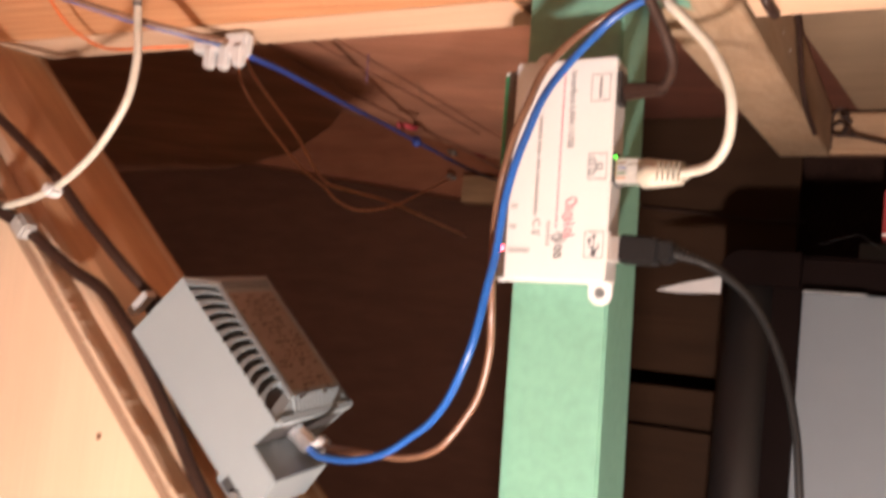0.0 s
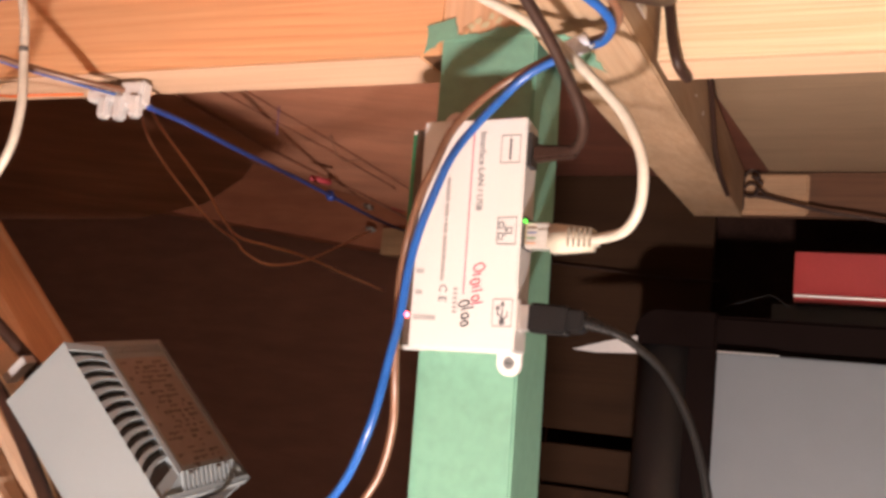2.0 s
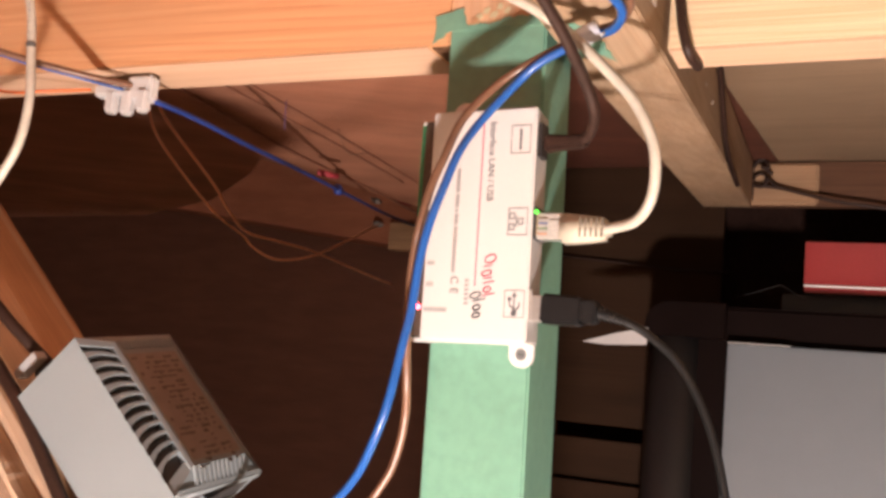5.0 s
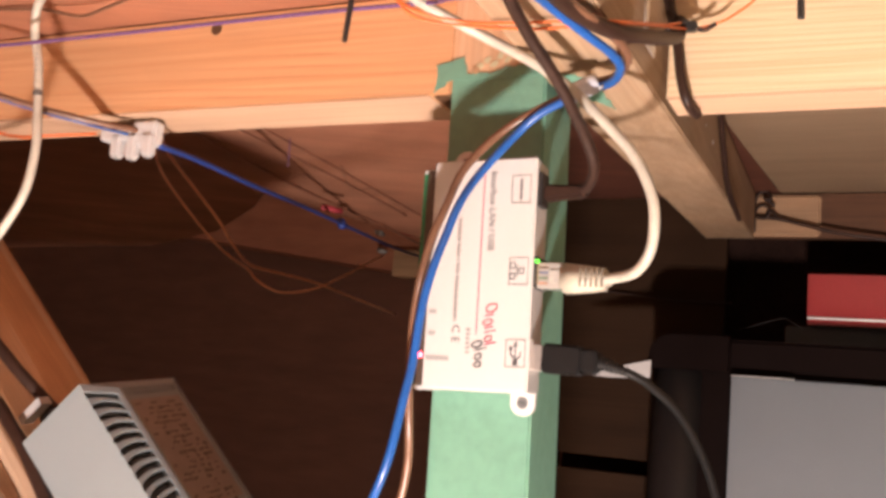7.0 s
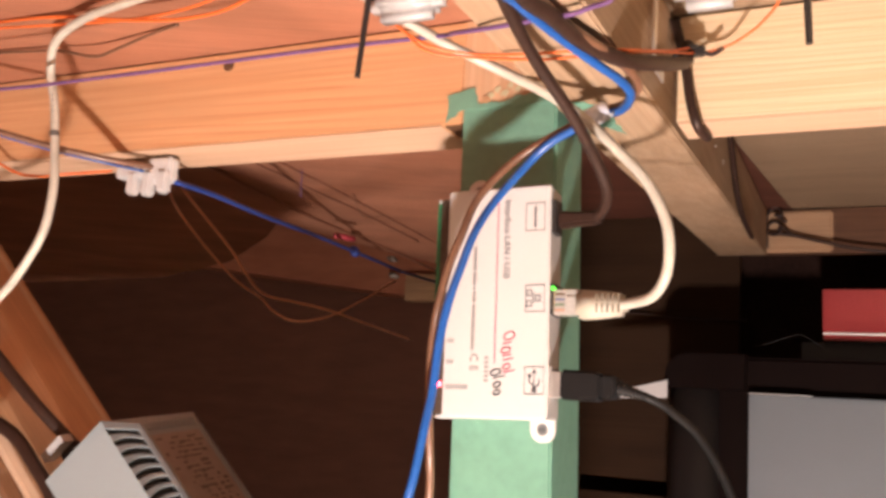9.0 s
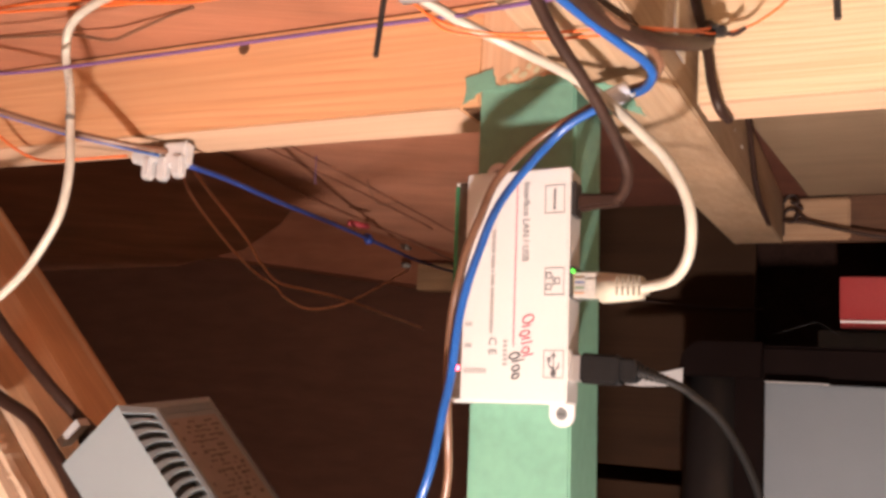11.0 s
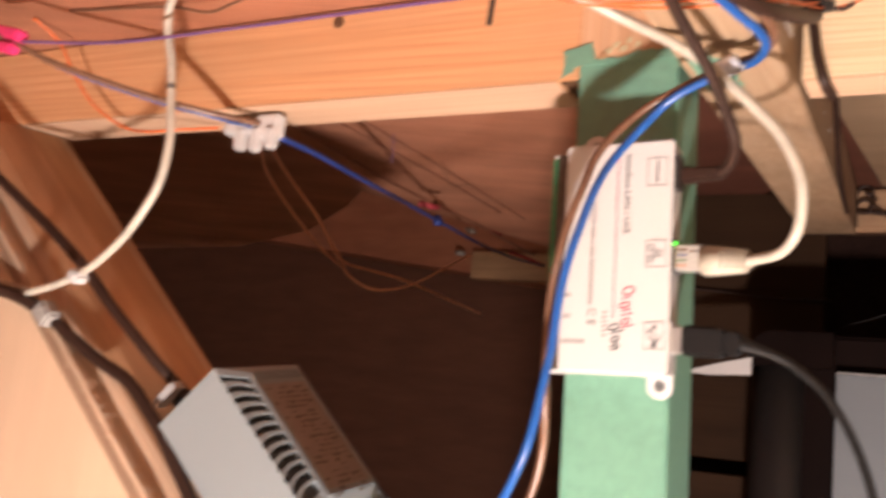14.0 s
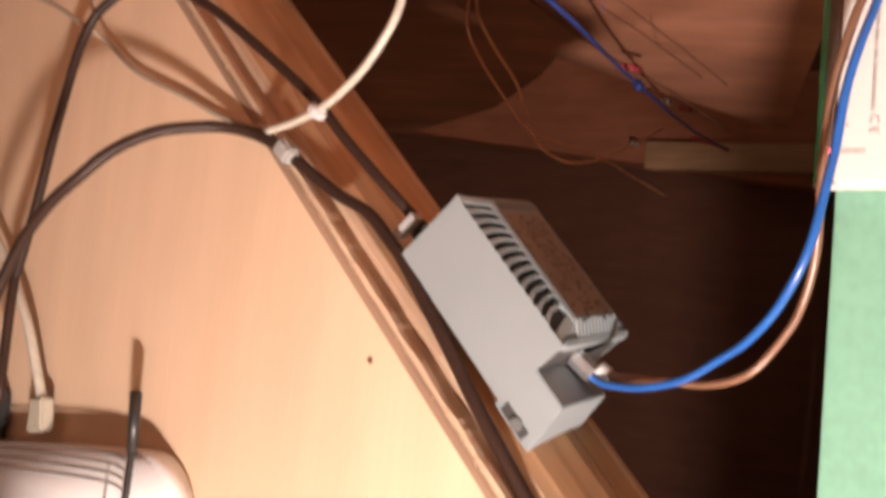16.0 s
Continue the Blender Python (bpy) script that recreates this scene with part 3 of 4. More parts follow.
under(box, "red_line", bar(0.0286, 0.0291, 0.0275, 0.112), LABEL_RED, "thin red printed line")


def stroke(pts, w, bm):
    """A printed line of width w through places on the lid."""
    for (x0, z0), (x1, z1) in zip(pts, pts[1:]):
        d = Vector((x1 - x0, z1 - z0)).normalized() * w / 2
        q = Vector((-d.y, d.x))
        a, c = Vector((x0, z0)) - d, Vector((x1, z1)) + d
        prism([(a + q)[:], (c + q)[:], (c - q)[:], (a - q)[:]], -0.0003, 0.0001, bm=bm)


def slanted_mark(x, z, letters, w):
    """Open slanted shapes in a row down the lid: width, rise and whether the shape is closed."""
    bm = bmesh.new()
    for wide, low, high, closed in letters:
        lean = 0.22
        a, c = (x + low, z + lean * low), (x + high, z + lean * high)
        if closed:
            mid, tall = (low + high) / 2, (high - low) / 2
            ring = [(x + mid + tall * math.cos(q), z + lean * (mid + tall * math.cos(q)) - wide / 2 + wide / 2 * math.sin(q)) for q in [k * math.tau / 12 for k in range(13)]]
            stroke(ring, w, bm)
        else:
            stroke([a, c], w, bm)
        z -= wide + 0.0013 if closed else 0.0022
    return bm


shapes = [(0.0040, 0, 0.0060, True), (0, 0, 0.0040, False), (0.0027, -0.0014, 0.0038, True), (0, 0, 0.0040, False), (0, 0, 0.0054, False), (0.0027, 0, 0.0038, True), (0, 0, 0.0060, False)]
under(box, "red_mark", slanted_mark(0.0336, 0.0425, shapes, 0.00055), LABEL_RED, "red slanted maker's mark drawn as open shapes")
shapes = [(0.0029, -0.0018, 0.0038, True), (0, 0, 0.0060, False), (0.0027, 0, 0.0038, True), (0.0024, 0, 0.0038, True)]
under(box, "dark_mark", slanted_mark(0.0286, 0.0240, shapes, 0.00068), LABEL_PRINT, "dark slanted maker's mark drawn as open shapes")
tiny = bmesh.new()
for k in range(6):
    bar(0.0234, 0.0255, 0.0295 - 0.0023 * k, 0.0308 - 0.0023 * k, tiny)
for k in range(48):
    if k not in (11, 18, 20, 26):
        bar(0.0155, 0.0155 + (0.0017 if k % 3 else 0.0022), 0.0870 - 0.00112 * k, 0.0877 - 0.00112 * k, tiny)
for k, (z, n) in enumerate(((0.0600, 2), (0.0380, 3), (0.0270, 3), (0.0140, 9))):
    for i in range(n):
        bar(0.0020 + 0.0014 * i, 0.0030 + 0.0014 * i, z, z + 0.0022, tiny)
under(box, "small_print", tiny, LABEL_GREY, "grey small print drawn as bars")
under(box, "approval_mark", lettering("C E", 0.0062, printed(0.0155, 0.0325)), LABEL_PRINT, "printed approval letters")
sym = outline(0.0441, 0.0545, 0.0948, 0.1094, 0.00028)
for k in range(5):
    bar(0.0486, 0.0498, 0.0968 + 0.0022 * k, 0.0985 + 0.0022 * k, sym)
under(box, "power_symbol", sym, LABEL_PRINT, "printed bars in a square outline")
sym = outline(0.0447, 0.0550, 0.0530, 0.0668, 0.00028)
for x, z in ((0.0514, 0.0600), (0.0468, 0.0572), (0.0468, 0.0628)):
    outline(x - 0.0014, x + 0.0014, z - 0.0017, z + 0.0017, 0.0005, sym)
bar(0.0488, 0.0493, 0.0572, 0.0630, sym)
bar(0.0490, 0.0501, 0.0598, 0.0602, sym)
under(box, "network_symbol", sym, LABEL_PRINT, "printed network symbol in a square outline")
sym = outline(0.0451, 0.0555, 0.0120, 0.0256, 0.00028)
bar(0.0500, 0.0506, 0.0140, 0.0228, sym)
prism([(0.0490, 0.0224), (0.0516, 0.0224), (0.0503, 0.0248)], -0.0003, 0.0001, bm=sym)
prism([(0.0503 + 0.0015 * math.cos(a * math.tau / 12), 0.0142 + 0.0015 * math.sin(a * math.tau / 12)) for a in range(12)], -0.0003, 0.0001, bm=sym)
bar(0.0475, 0.0481, 0.0180, 0.0206, sym)
prism([(0.0475, 0.0182), (0.0499, 0.0158), (0.0503, 0.0165), (0.0481, 0.0186)], -0.0003, 0.0001, bm=sym)
bar(0.0526, 0.0532, 0.0168, 0.0196, sym)
prism([(0.0532, 0.0172), (0.0507, 0.0148), (0.0503, 0.0155), (0.0526, 0.0177)], -0.0003, 0.0001, bm=sym)
bar(0.0469, 0.0488, 0.0203, 0.0221, sym)
under(box, "usb_symbol", sym, LABEL_PRINT, "printed trident symbol in a square outline")
# ports in the side wall
under(box, "power_jack", block(0.0530, 0.0592, 0.003, 0.0135, 0.0940, 0.1115, 0.0004), BLACK_PLASTIC, "black power jack")
jack = under(box, "network_port", block(0.0545, 0.0584, 0.002, 0.0185, 0.0520, 0.0680, 0.0004), GREY_DARK, "dark network socket")
part("status_light", block(0.0574, 0.0596, 0.0016, 0.0034, 0.0643, 0.0662, 0.0004), GREEN_LED, jack, "lit green status light")
under(box, "usb_port", block(0.0545, 0.0586, 0.002, 0.0145, 0.0110, 0.0262, 0.0004), METAL, "metal USB socket")
led = bmesh.new()
bmesh.ops.create_uvsphere(led, u_segments=12, v_segments=8, radius=0.0015)
bmesh.ops.translate(led, vec=(-0.0055, 0.0075, 0.0172), verts=led.verts)
under(box, "warning_light", led, RED_LED, "lit red light at the open side", True)
box.rotation_euler = (0, -radians(1.8), 0)
box.location.x += 0.0018

# network plug and cable
plug = empty("network_plug", (0.063, 0.010, 0.060), "beige network plug with ribbed boot in the white box", "plug")
under(plug, "clear_body", block(0.0575, 0.0715, 0.0040, 0.0135, 0.0530, 0.0662, 0.0008), CLEAR_PLUG, "clear plug body with gold contacts")
CORES = [plain("core_" + n, c, rough=0.4) for n, c in (("gilt", (0.50, 0.38, 0.22)), ("orange", (0.50, 0.27, 0.17)), ("white", (0.52, 0.49, 0.45)), ("green", (0.20, 0.30, 0.20)), ("blue", (0.18, 0.22, 0.36)), ("brown", (0.20, 0.13, 0.09)))]
for k, c in enumerate((1, 2, 3, 2, 4, 2, 5, 2)):
    z = 0.0548 + 0.00135 * k
    under(plug, "core", block(0.0592, 0.0640, 0.0036, 0.0044, z, z + 0.0009), CORES[c])
    under(plug, "contact", block(0.0578, 0.0590, 0.0034, 0.0044, z, z + 0.0007), CORES[0])
under(plug, "latch", block(0.0645, 0.0715, 0.0032, 0.0045, 0.0570, 0.0625, 0.0005), CLEAR_PLUG)
boot = prism([(0.0702, 0.0508), (0.0810, 0.0516), (0.0950, 0.0536), (0.0950, 0.0634), (0.0840, 0.0646), (0.0702, 0.0656)], 0.0005, 0.0135, 0.0022)
under(plug, "boot", boot, BEIGE_PLUG, "", True)
# Gaps between the ribs are dark bars, their shade put into the colour.
for k in range(5):
    x = 0.0812 + 0.0027 * k
    for z0, z1 in ((0.0538, 0.0582), (0.0592, 0.0630)):
        under(plug, "rib_gap", block(x, x + 0.0010, 0.0001, 0.0010, z0, z1), plain("rib_shade", (0.20, 0.17, 0.13)) if k == 0 and z0 < 0.055 else bpy.data.materials["rib_shade"])
cable("network_cable", [(0.090, 0.005, 0.0585), (0.0985, 0.001, 0.0585), (0.110, -0.006, 0.0605), (0.117, -0.012, 0.067), (0.120, -0.016, 0.077), (0.120, -0.020, 0.090), (0.116, -0.022, 0.102), (0.109, -0.024, 0.114), (0.098, -0.026, 0.126), (0.088, -0.028, 0.136), (0.077, -0.030, 0.146), (0.062, -0.035, 0.156), (0.043, -0.040, 0.166), (0.029, -0.050, 0.172), (0.019, -0.060, 0.176), (0.008, -0.075, 0.181), (-0.006, -0.092, 0.188), (-0.030, -0.120, 0.205), (-0.05, -0.15, 0.224)], 0.0026, WHITE_CABLE, "white round network cable looping into the interface box")

# USB plug and cable
usb = empty("usb_plug", (0.062, 0.008, 0.0185), "black USB plug with ribbed strain relief in the box", "plug")
under(usb, "shell", block(0.0572, 0.0650, 0.0030, 0.0125, 0.0120, 0.0248, 0.0005), METAL, "bright metal shell")
under(usb, "grip", prism([(0.0642, 0.0112), (0.0830, 0.0112), (0.0850, 0.0128), (0.0850, 0.0236), (0.0830, 0.0252), (0.0642, 0.0258)], 0.0012, 0.0145, 0.0020), USB_BLACK)
under(usb, "collar", prism([(0.0846, 0.0122), (0.0908, 0.0128), (0.0918, 0.0150), (0.0918, 0.0222), (0.0908, 0.0238), (0.0846, 0.0240)], 0.0022, 0.0138, 0.0018), USB_BLACK)
relief = under(usb, "strain_relief", rod((0.0905, 0.008, 0.0185), (0.1060, 0.0098, 0.0145), 0.0028, 0.0018), USB_BLACK)
for k in range(6):
    c = Vector((0.0930, 0.0082, 0.0180)).lerp(Vector((0.1050, 0.0097, 0.0148)), k / 5)
    part("rib", rod(c - Vector((0.0006, 0, 0)), c + Vector((0.0006, 0, 0)), 0.0036 - 0.0003 * k), USB_BLACK, relief)
cable("usb_cable", [(0.104, 0.0096, 0.0150), (0.110, 0.011, 0.0125), (0.116, 0.012, 0.009), (0.130, 0.014, -0.003), (0.143, 0.015, -0.025), (0.152, 0.015, -0.053), (0.157, 0.015, -0.085), (0.159, 0.02, -0.14), (0.15, 0.03, -0.30), (0.12, 0.05, -0.69)], 0.0021, USB_BLACK, "black USB cable hanging down from the interface box")

# power plug and cable
power = empty("power_plug", (0.062, 0.008, 0.1015), "black angled power plug in the interface box", "plug")
under(power, "body", prism([(0.0588, 0.0970), (0.0660, 0.0984), (0.0790, 0.0992), (0.0815, 0.1008), (0.0815, 0.1056), (0.0660, 0.1054), (0.0588, 0.1062)], 0.0020, 0.0100, 0.0022), BLACK_RUBBER)
cable("power_cable", [(0.076, 0.0055, 0.1024), (0.0815, 0.002, 0.1040), (0.0862, -0.005, 0.1078), (0.0885, -0.014, 0.1128), (0.0875, -0.026, 0.121), (0.085, -0.045, 0.131), (0.082, -0.060, 0.139), (0.077, -0.085, 0.150), (0.076, -0.110, 0.158), (0.078, -0.140, 0.166), (0.083, -0.20, 0.19), (0.09, -0.28, 0.225)], 0.0028, BLACK_RUBBER, "black power cable curving down to the interface box")

# blue and brown supply pair
cable("blue_wire", [(0.078, -0.22, 0.17), (0.080, -0.154, 0.158), (0.084, -0.128, 0.157), (0.086, -0.112, 0.157), (0.091, -0.089, 0.156), (0.098, -0.066, 0.154), (0.104, -0.049, 0.152), (0.105, -0.036, 0.150), (0.097, -0.021, 0.1490), (0.0839, -0.0145, 0.1479), (0.0588, -0.0085, 0.1400), (0.0439, -0.0070, 0.1280), (0.0292, -0.0128, 0.1069), (0.0238, -0.021, 0.0905), (0.0200, -0.0255, 0.0734), (0.0162, -0.029, 0.0556), (0.0124, -0.029, 0.0361), (0.0102, -0.0285, 0.0109), (0.0086, -0.031, -0.0061), (0.0045, -0.032, -0.0335), (-0.003, -0.028, -0.052), (-0.016, -0.016, -0.069), (-0.032, -0.003, -0.083), (-0.048, 0.007, -0.093), (-0.068, 0.012, -0.106), (-0.093, 0.016, -0.114), (-0.118, 0.021, -0.116), (-0.130, 0.024, -0.113)], 0.0022, BLUE_PVC, "bright blue wire sagging from the joist to the power supply", "wire")
cable("brown_wire", [(0.088, -0.22, 0.17), (0.090, -0.151, 0.160), (0.092, -0.121, 0.159), (0.096, -0.098, 0.158), (0.103, -0.073, 0.157), (0.108, -0.053, 0.156), (0.1085, -0.037, 0.154), (0.098, -0.018, 0.1530), (0.0831, -0.0120, 0.1513), (0.0552, -0.0062, 0.1419), (0.0348, -0.0062, 0.1294), (0.0205, -0.0122, 0.1104), (0.0160, -0.0205, 0.0887), (0.0120, -0.0235, 0.0732), (0.0078, -0.0230, 0.0556), (0.0042, -0.0195, 0.0426), (0.0015, -0.0155, 0.0257), (-0.0009, -0.0085, 0.0004), (-0.0020, -0.0015, -0.0219), (-0.0052, 0.0075, -0.0400), (-0.0105, 0.0135, -0.0590), (-0.0175, 0.0155, -0.0750), (-0.034, 0.0155, -0.0975), (-0.056, 0.018, -0.107), (-0.082, 0.022, -0.109), (-0.113, 0.026, -0.111), (-0.130, 0.028, -0.109)], 0.0022, BROWN_PVC, "brown wire sagging beside the blue one to the power supply", "wire")
clip = empty("cable_clip", (0.089, -0.02, 0.146), "translucent white cable clip round blue and brown wires", "cable clip")
under(clip, "sleeve", rod((0.0755, -0.0172, 0.1450), (0.0895, -0.0185, 0.1505), 0.0048, sides=14, bevel=0.001), SLEEVE, "", True)
under(clip, "nail", rod((0.092, -0.022, 0.146), (0.096, 0.0, 0.1645), 0.0008), STEEL, "thin steel nail")

# ---- power supply on the brace ----
psu = empty("power_supply", on_slope(-0.09, -0.210, 0.03), "grey plastic power supply with vent slots on the brace", "power supply")


PIVOT = (-0.09, 0.02, -0.18)
PSU_FRAME = slope_frame(radians(46.42)) @ Matrix.Translation(PIVOT) @ Matrix.Rotation(radians(6.6), 4, "Z") @ Matrix.Rotation(radians(2.2), 4, "X") @ Matrix.Translation([-c for c in PIVOT])


def psu_part(name, bm, mat, label="", parent=None):
    bmesh.ops.transform(bm, matrix=PSU_FRAME, verts=bm.verts)
    if parent is None:
        return under(psu, name, bm, mat, label)
    return part(name, bm, mat, parent, label)


# a case with all four upper edges cut off: s along the slope, y depth, n out of the slope
S0, S1, Y0, Y1 = -0.1341, -0.0237, -0.0191, 0.0670
N0, NF, NR = -0.2124, -0.1585, -0.1512
C_NEAR, C_TOP, C_END, C_BACK = 0.0195, 0.0101, 0.0115, 0.0153
SINK = 0.0042


def on_cut(q, u, h):
    """On the front cut edge: q along it, u from the front edge to the rail, h out of it."""
    a = Vector((S0 + (S1 - S0) * q, Y0, NF))
    c = Vector((S0 + C_TOP + (S1 - C_END - S0 - C_TOP) * q, Y0 + C_NEAR, NR))
    return a.lerp(c, u) + Vector((0, -(NR - NF), C_NEAR)).normalized() * h


def on_end(q, u, h):
    """On the cut edge of the lower end: q from front to back, u from the rail downwards."""
    a = Vector((S1 - C_END, Y0 + C_NEAR + (Y1 - C_BACK - Y0 - C_NEAR) * q, NR))
    c = Vector((S1, Y0 + (Y1 - Y0) * q, NF))
    return a.lerp(c, u) + Vector((NR - NF, 0, C_END)).normalized() * h


def slab(place, q0, q1, u0, u1, h0, h1, bow=0.0, rows=6, flare=0.0):
    """A strip on a cut edge, bowed in its middle."""
    bm, rings = bmesh.new(), []
    for k in range(rows):
        u = u0 + (u1 - u0) * k / (rows - 1)
        d = bow * math.sin(math.pi * k / (rows - 1))
        f = flare * (1 - k / (rows - 1)) ** 2.5
        rings.append([bm.verts.new(place(q + d, u, h)) for q, h in ((q0 - f, h0), (q1 + f, h0), (q1 + f, h1), (q0 - f, h1))])
    for a, c in zip(rings, rings[1:]):
        for k in range(4):
            bm.faces.new((a[k], a[(k + 1) % 4], c[(k + 1) % 4], c[k]))
    bm.faces.new(rings[0][::-1])
    bm.faces.new(rings[-1])
    return bm


shell = bmesh.new()
loops = [[(S0, Y0, N0), (S1, Y0, N0), (S1, Y1, N0), (S0, Y1, N0)], [(S0, Y0, NF), (S1, Y0, NF), (S1, Y1, NF), (S0, Y1, NF)],
         [(S0 + C_TOP, Y0 + C_NEAR, NR), (S1 - C_END, Y0 + C_NEAR, NR), (S1 - C_END, Y1 - C_BACK, NR), (S0 + C_TOP, Y1 - C_BACK, NR)]]
loops = [[shell.verts.new(v) for v in row] for row in loops]
shell.faces.new(loops[0][::-1])
shell.faces.new(loops[2])
for a, c in zip(loops, loops[1:]):
    for k in range(4):
        if not (a is loops[1] and k in (0, 1)):
            shell.faces.new((a[k], a[(k + 1) % 4], c[(k + 1) % 4], c[k]))
body = psu_part("housing", shell, GREY_PLASTIC)
# Recess floor darker than the case, painting the shade between the fins.
psu_part("vent_floor", slab(on_cut, 0.0, 1.0, 0.02, 0.98, -SINK - 0.0008, -SINK), VENT_SHADE, "floor of the vent recess, coloured dark for shade")
psu_part("corner_plate", slab(on_cut, -0.002, 0.048, 0.0, 1.0, -SINK, 0.0006), GREY_PLASTIC)
psu_part("corner_plate", slab(on_cut, 0.930, 1.002, 0.0, 1.0, -SINK, -0.0008), GREY_PLASTIC)
VENTS = 12
for k in range(1, VENTS):
    q = 0.040 + 0.890 * k / VENTS
    psu_part("vent_fin", slab(on_cut, q - 0.010, q + 0.010, 0.0, 0.90, -SINK, 0.0002, -0.022, 8, 0.011), GREY_PLASTIC)
psu_part("vent_rail", slab(on_cut, 0.0, 1.0, 0.86, 1.0, -SINK, 0.0005), GREY_PLASTIC)
psu_part("end_plate", slab(on_end, 0.0, 1.0, 0.0, 1.0, -0.003, -0.0012), GREY_PLASTIC)
def across(q, u, h):
    """On the cut lower end with q straight along the depth at every height."""
    lo, hi = on_end(0.0, 0.0, h), on_end(1.0, 0.0, h)
    p = lo.lerp(hi, q)
    low = on_end(q, u, h)
    return Vector((low.x, p.y, low.z))


# Same shade colour between the end ribs.
psu_part("slot_floor", slab(across, 0.012, 0.988, 0.03, 0.85, -0.0013, -0.0009), VENT_SHADE)
for k in range(12):
    q = 0.03 + 0.94 * k / 11
    psu_part("end_rib", slab(across, q - 0.022, q + 0.022, 0.02, 0.86, -0.0015, 0.0004), GREY_PLASTIC)
psu_part("end_rail", slab(on_end, 0.0, 1.0, 0.84, 1.0, -0.0015, 0.0005), GREY_PLASTIC)
ls0, ls1, ly0, ly1 = S0 + C_TOP + 0.009, S1 - C_END - 0.003, Y0 + C_NEAR + 0.003, Y1 - C_BACK - 0.003
sheet = psu_part("rating_label", block(ls0, ls1, ly0, ly1, NR - 0.0002, NR + 0.0004), PSU_LABEL, "brownish printed rating label")
words = bmesh.new()
rnd = random.Random(4)
for row in range(22):
    s = ls0 + 0.003 + 0.0037 * row
    y = ly0 + 0.002 + (rnd.uniform(0, 0.012) if row % 3 else 0.0)
    while y < ly1 - 0.006:
        w = rnd.uniform(0.0010, 0.0042)
        if rnd.random() < 0.75:
            block(s, s + rnd.choice((0.0010, 0.0014, 0.0022)), y, y + w, NR + 0.0002, NR + 0.0006, bm=words)
        y += w + rnd.choice((0.0008, 0.0012, 0.0045))
psu_part("print", words, LABEL_INK, "unreadable dark print as bars", sheet)
# lower end: lip, terminal chamber painted as shade, outlet and screw foot
for k in range(14):
    y = Y0 + C_NEAR + 0.004 + 0.0034 * k
    psu_part("far_rib", block(S0 + C_TOP - 0.0005, S0 + C_TOP + 0.005, y, y + 0.0015, NR - 0.0004, NR + 0.0009), GREY_PLASTIC)
psu_part("end_lip", block(S1 - 0.001, S1 + 0.0012, Y0 + 0.004, Y1 - 0.001, NF - 0.0055, NF + 0.0002, 0.0005), GREY_PLASTIC)
psu_part("chamber_shade", block(S1 - 0.002, S1 + 0.0006, Y0 + 0.004, Y1 - 0.006, -0.1808, NF - 0.0057), GREY_DARK, "terminal chamber opening as a block coloured dark for shade")
psu_part("foot", prism([(S1 - 0.001, N0 - 0.0040), (S1 + 0.0325, N0 - 0.0040), (S1 + 0.0262, -0.1808), (S1 - 0.001, -0.1808)], Y0 + 0.0001, Y0 + 0.056, 0.0007), GREY_PLASTIC)
# Pocket is a solid block whose dark colour gives the shade inside.
pocket = psu_part("pocket_shade", block(S1 + 0.0030, S1 + 0.0260, Y0 - 0.0003, Y0 + 0.002, N0 - 0.0030, N0 + 0.0055, 0.0008), GREY_DARK)
psu_part("screw", rod((S1 + 0.0165, Y0 - 0.0024, N0 + 0.0014), (S1 + 0.0165, Y0 + 0.001, N0 + 0.0014), 0.0040, 0.0044, 18, bevel=0.0006), DULL_SCREW, "zinc screw", pocket)
outlet = psu_part("outlet_socket", rod((S1 + 0.0012, 0.0120, -0.1715), (S1 + 0.0165, 0.0135, -0.1690), 0.0064, 0.0064, 8, bevel=0.0005), CHROME, "bright chrome outlet plug")
psu_part("collar", rod((S1 + 0.0150, 0.0185, -0.1665), (S1 + 0.0220, 0.0200, -0.1640), 0.0052, 0.0046, 18, bevel=0.0006), TERMINAL_DULL, "dull grey collar", outlet)
psu_part("inlet_shroud", block(S0 - 0.016, S0 + 0.001, 0.002, 0.040, N0 + 0.0002, N0 + 0.010, 0.001), BLACK_PLASTIC, "black inlet shroud")
psu_part("inlet_clip", block(S0 - 0.0220, S0 - 0.0165, -0.005, 0.004, N0 - 0.006, N0 + 0.0140, 0.0003), TERMINAL_DULL, "white plastic inlet clip")

# ---- terminal block under the beam ----
term = empty("terminal_block", (-0.25, 0.036, 0.165), "white nylon terminal block under the pine crossbeam", "terminal block")
under(term, "body", block(-0.2509, -0.2290, 0.032, 0.042, 0.1440, 0.1622, 0.0022), TERMINAL)
under(term, "flange", block(-0.2770, -0.248, 0.031, 0.043, 0.1485, 0.1565, 0.0012), TERMINAL)
for k, x in enumerate((-0.2615, -0.2480, -0.2345)):
    low = 0.1365 - 0.0015 * (k == 1)
    tower = block(x - 0.0044, x + 0.0044, 0.0300, 0.0375, low, 0.152, 0.0016)
    piece = under(term, "screw_tower", tower, TERMINAL)
    part("screw", rod((x, 0.034, low + 0.0005), (x, 0.034, low - 0.0004), 0.0028), STEEL, piece)
cable("brown_wire", [(-0.60, -0.11, 0.226), (-0.526, -0.100, 0.219), (-0.464, -0.095, 0.203), (-0.403, -0.090, 0.193), (-0.365, -0.082, 0.182), (-0.341, -0.065, 0.1705), (-0.298, -0.025, 0.1595), (-0.267, 0.005, 0.1550), (-0.245, 0.034, 0.155)], 0.0022, BROWN_PVC, "brown wire slung across the crossbeam to the terminal block", "wire")
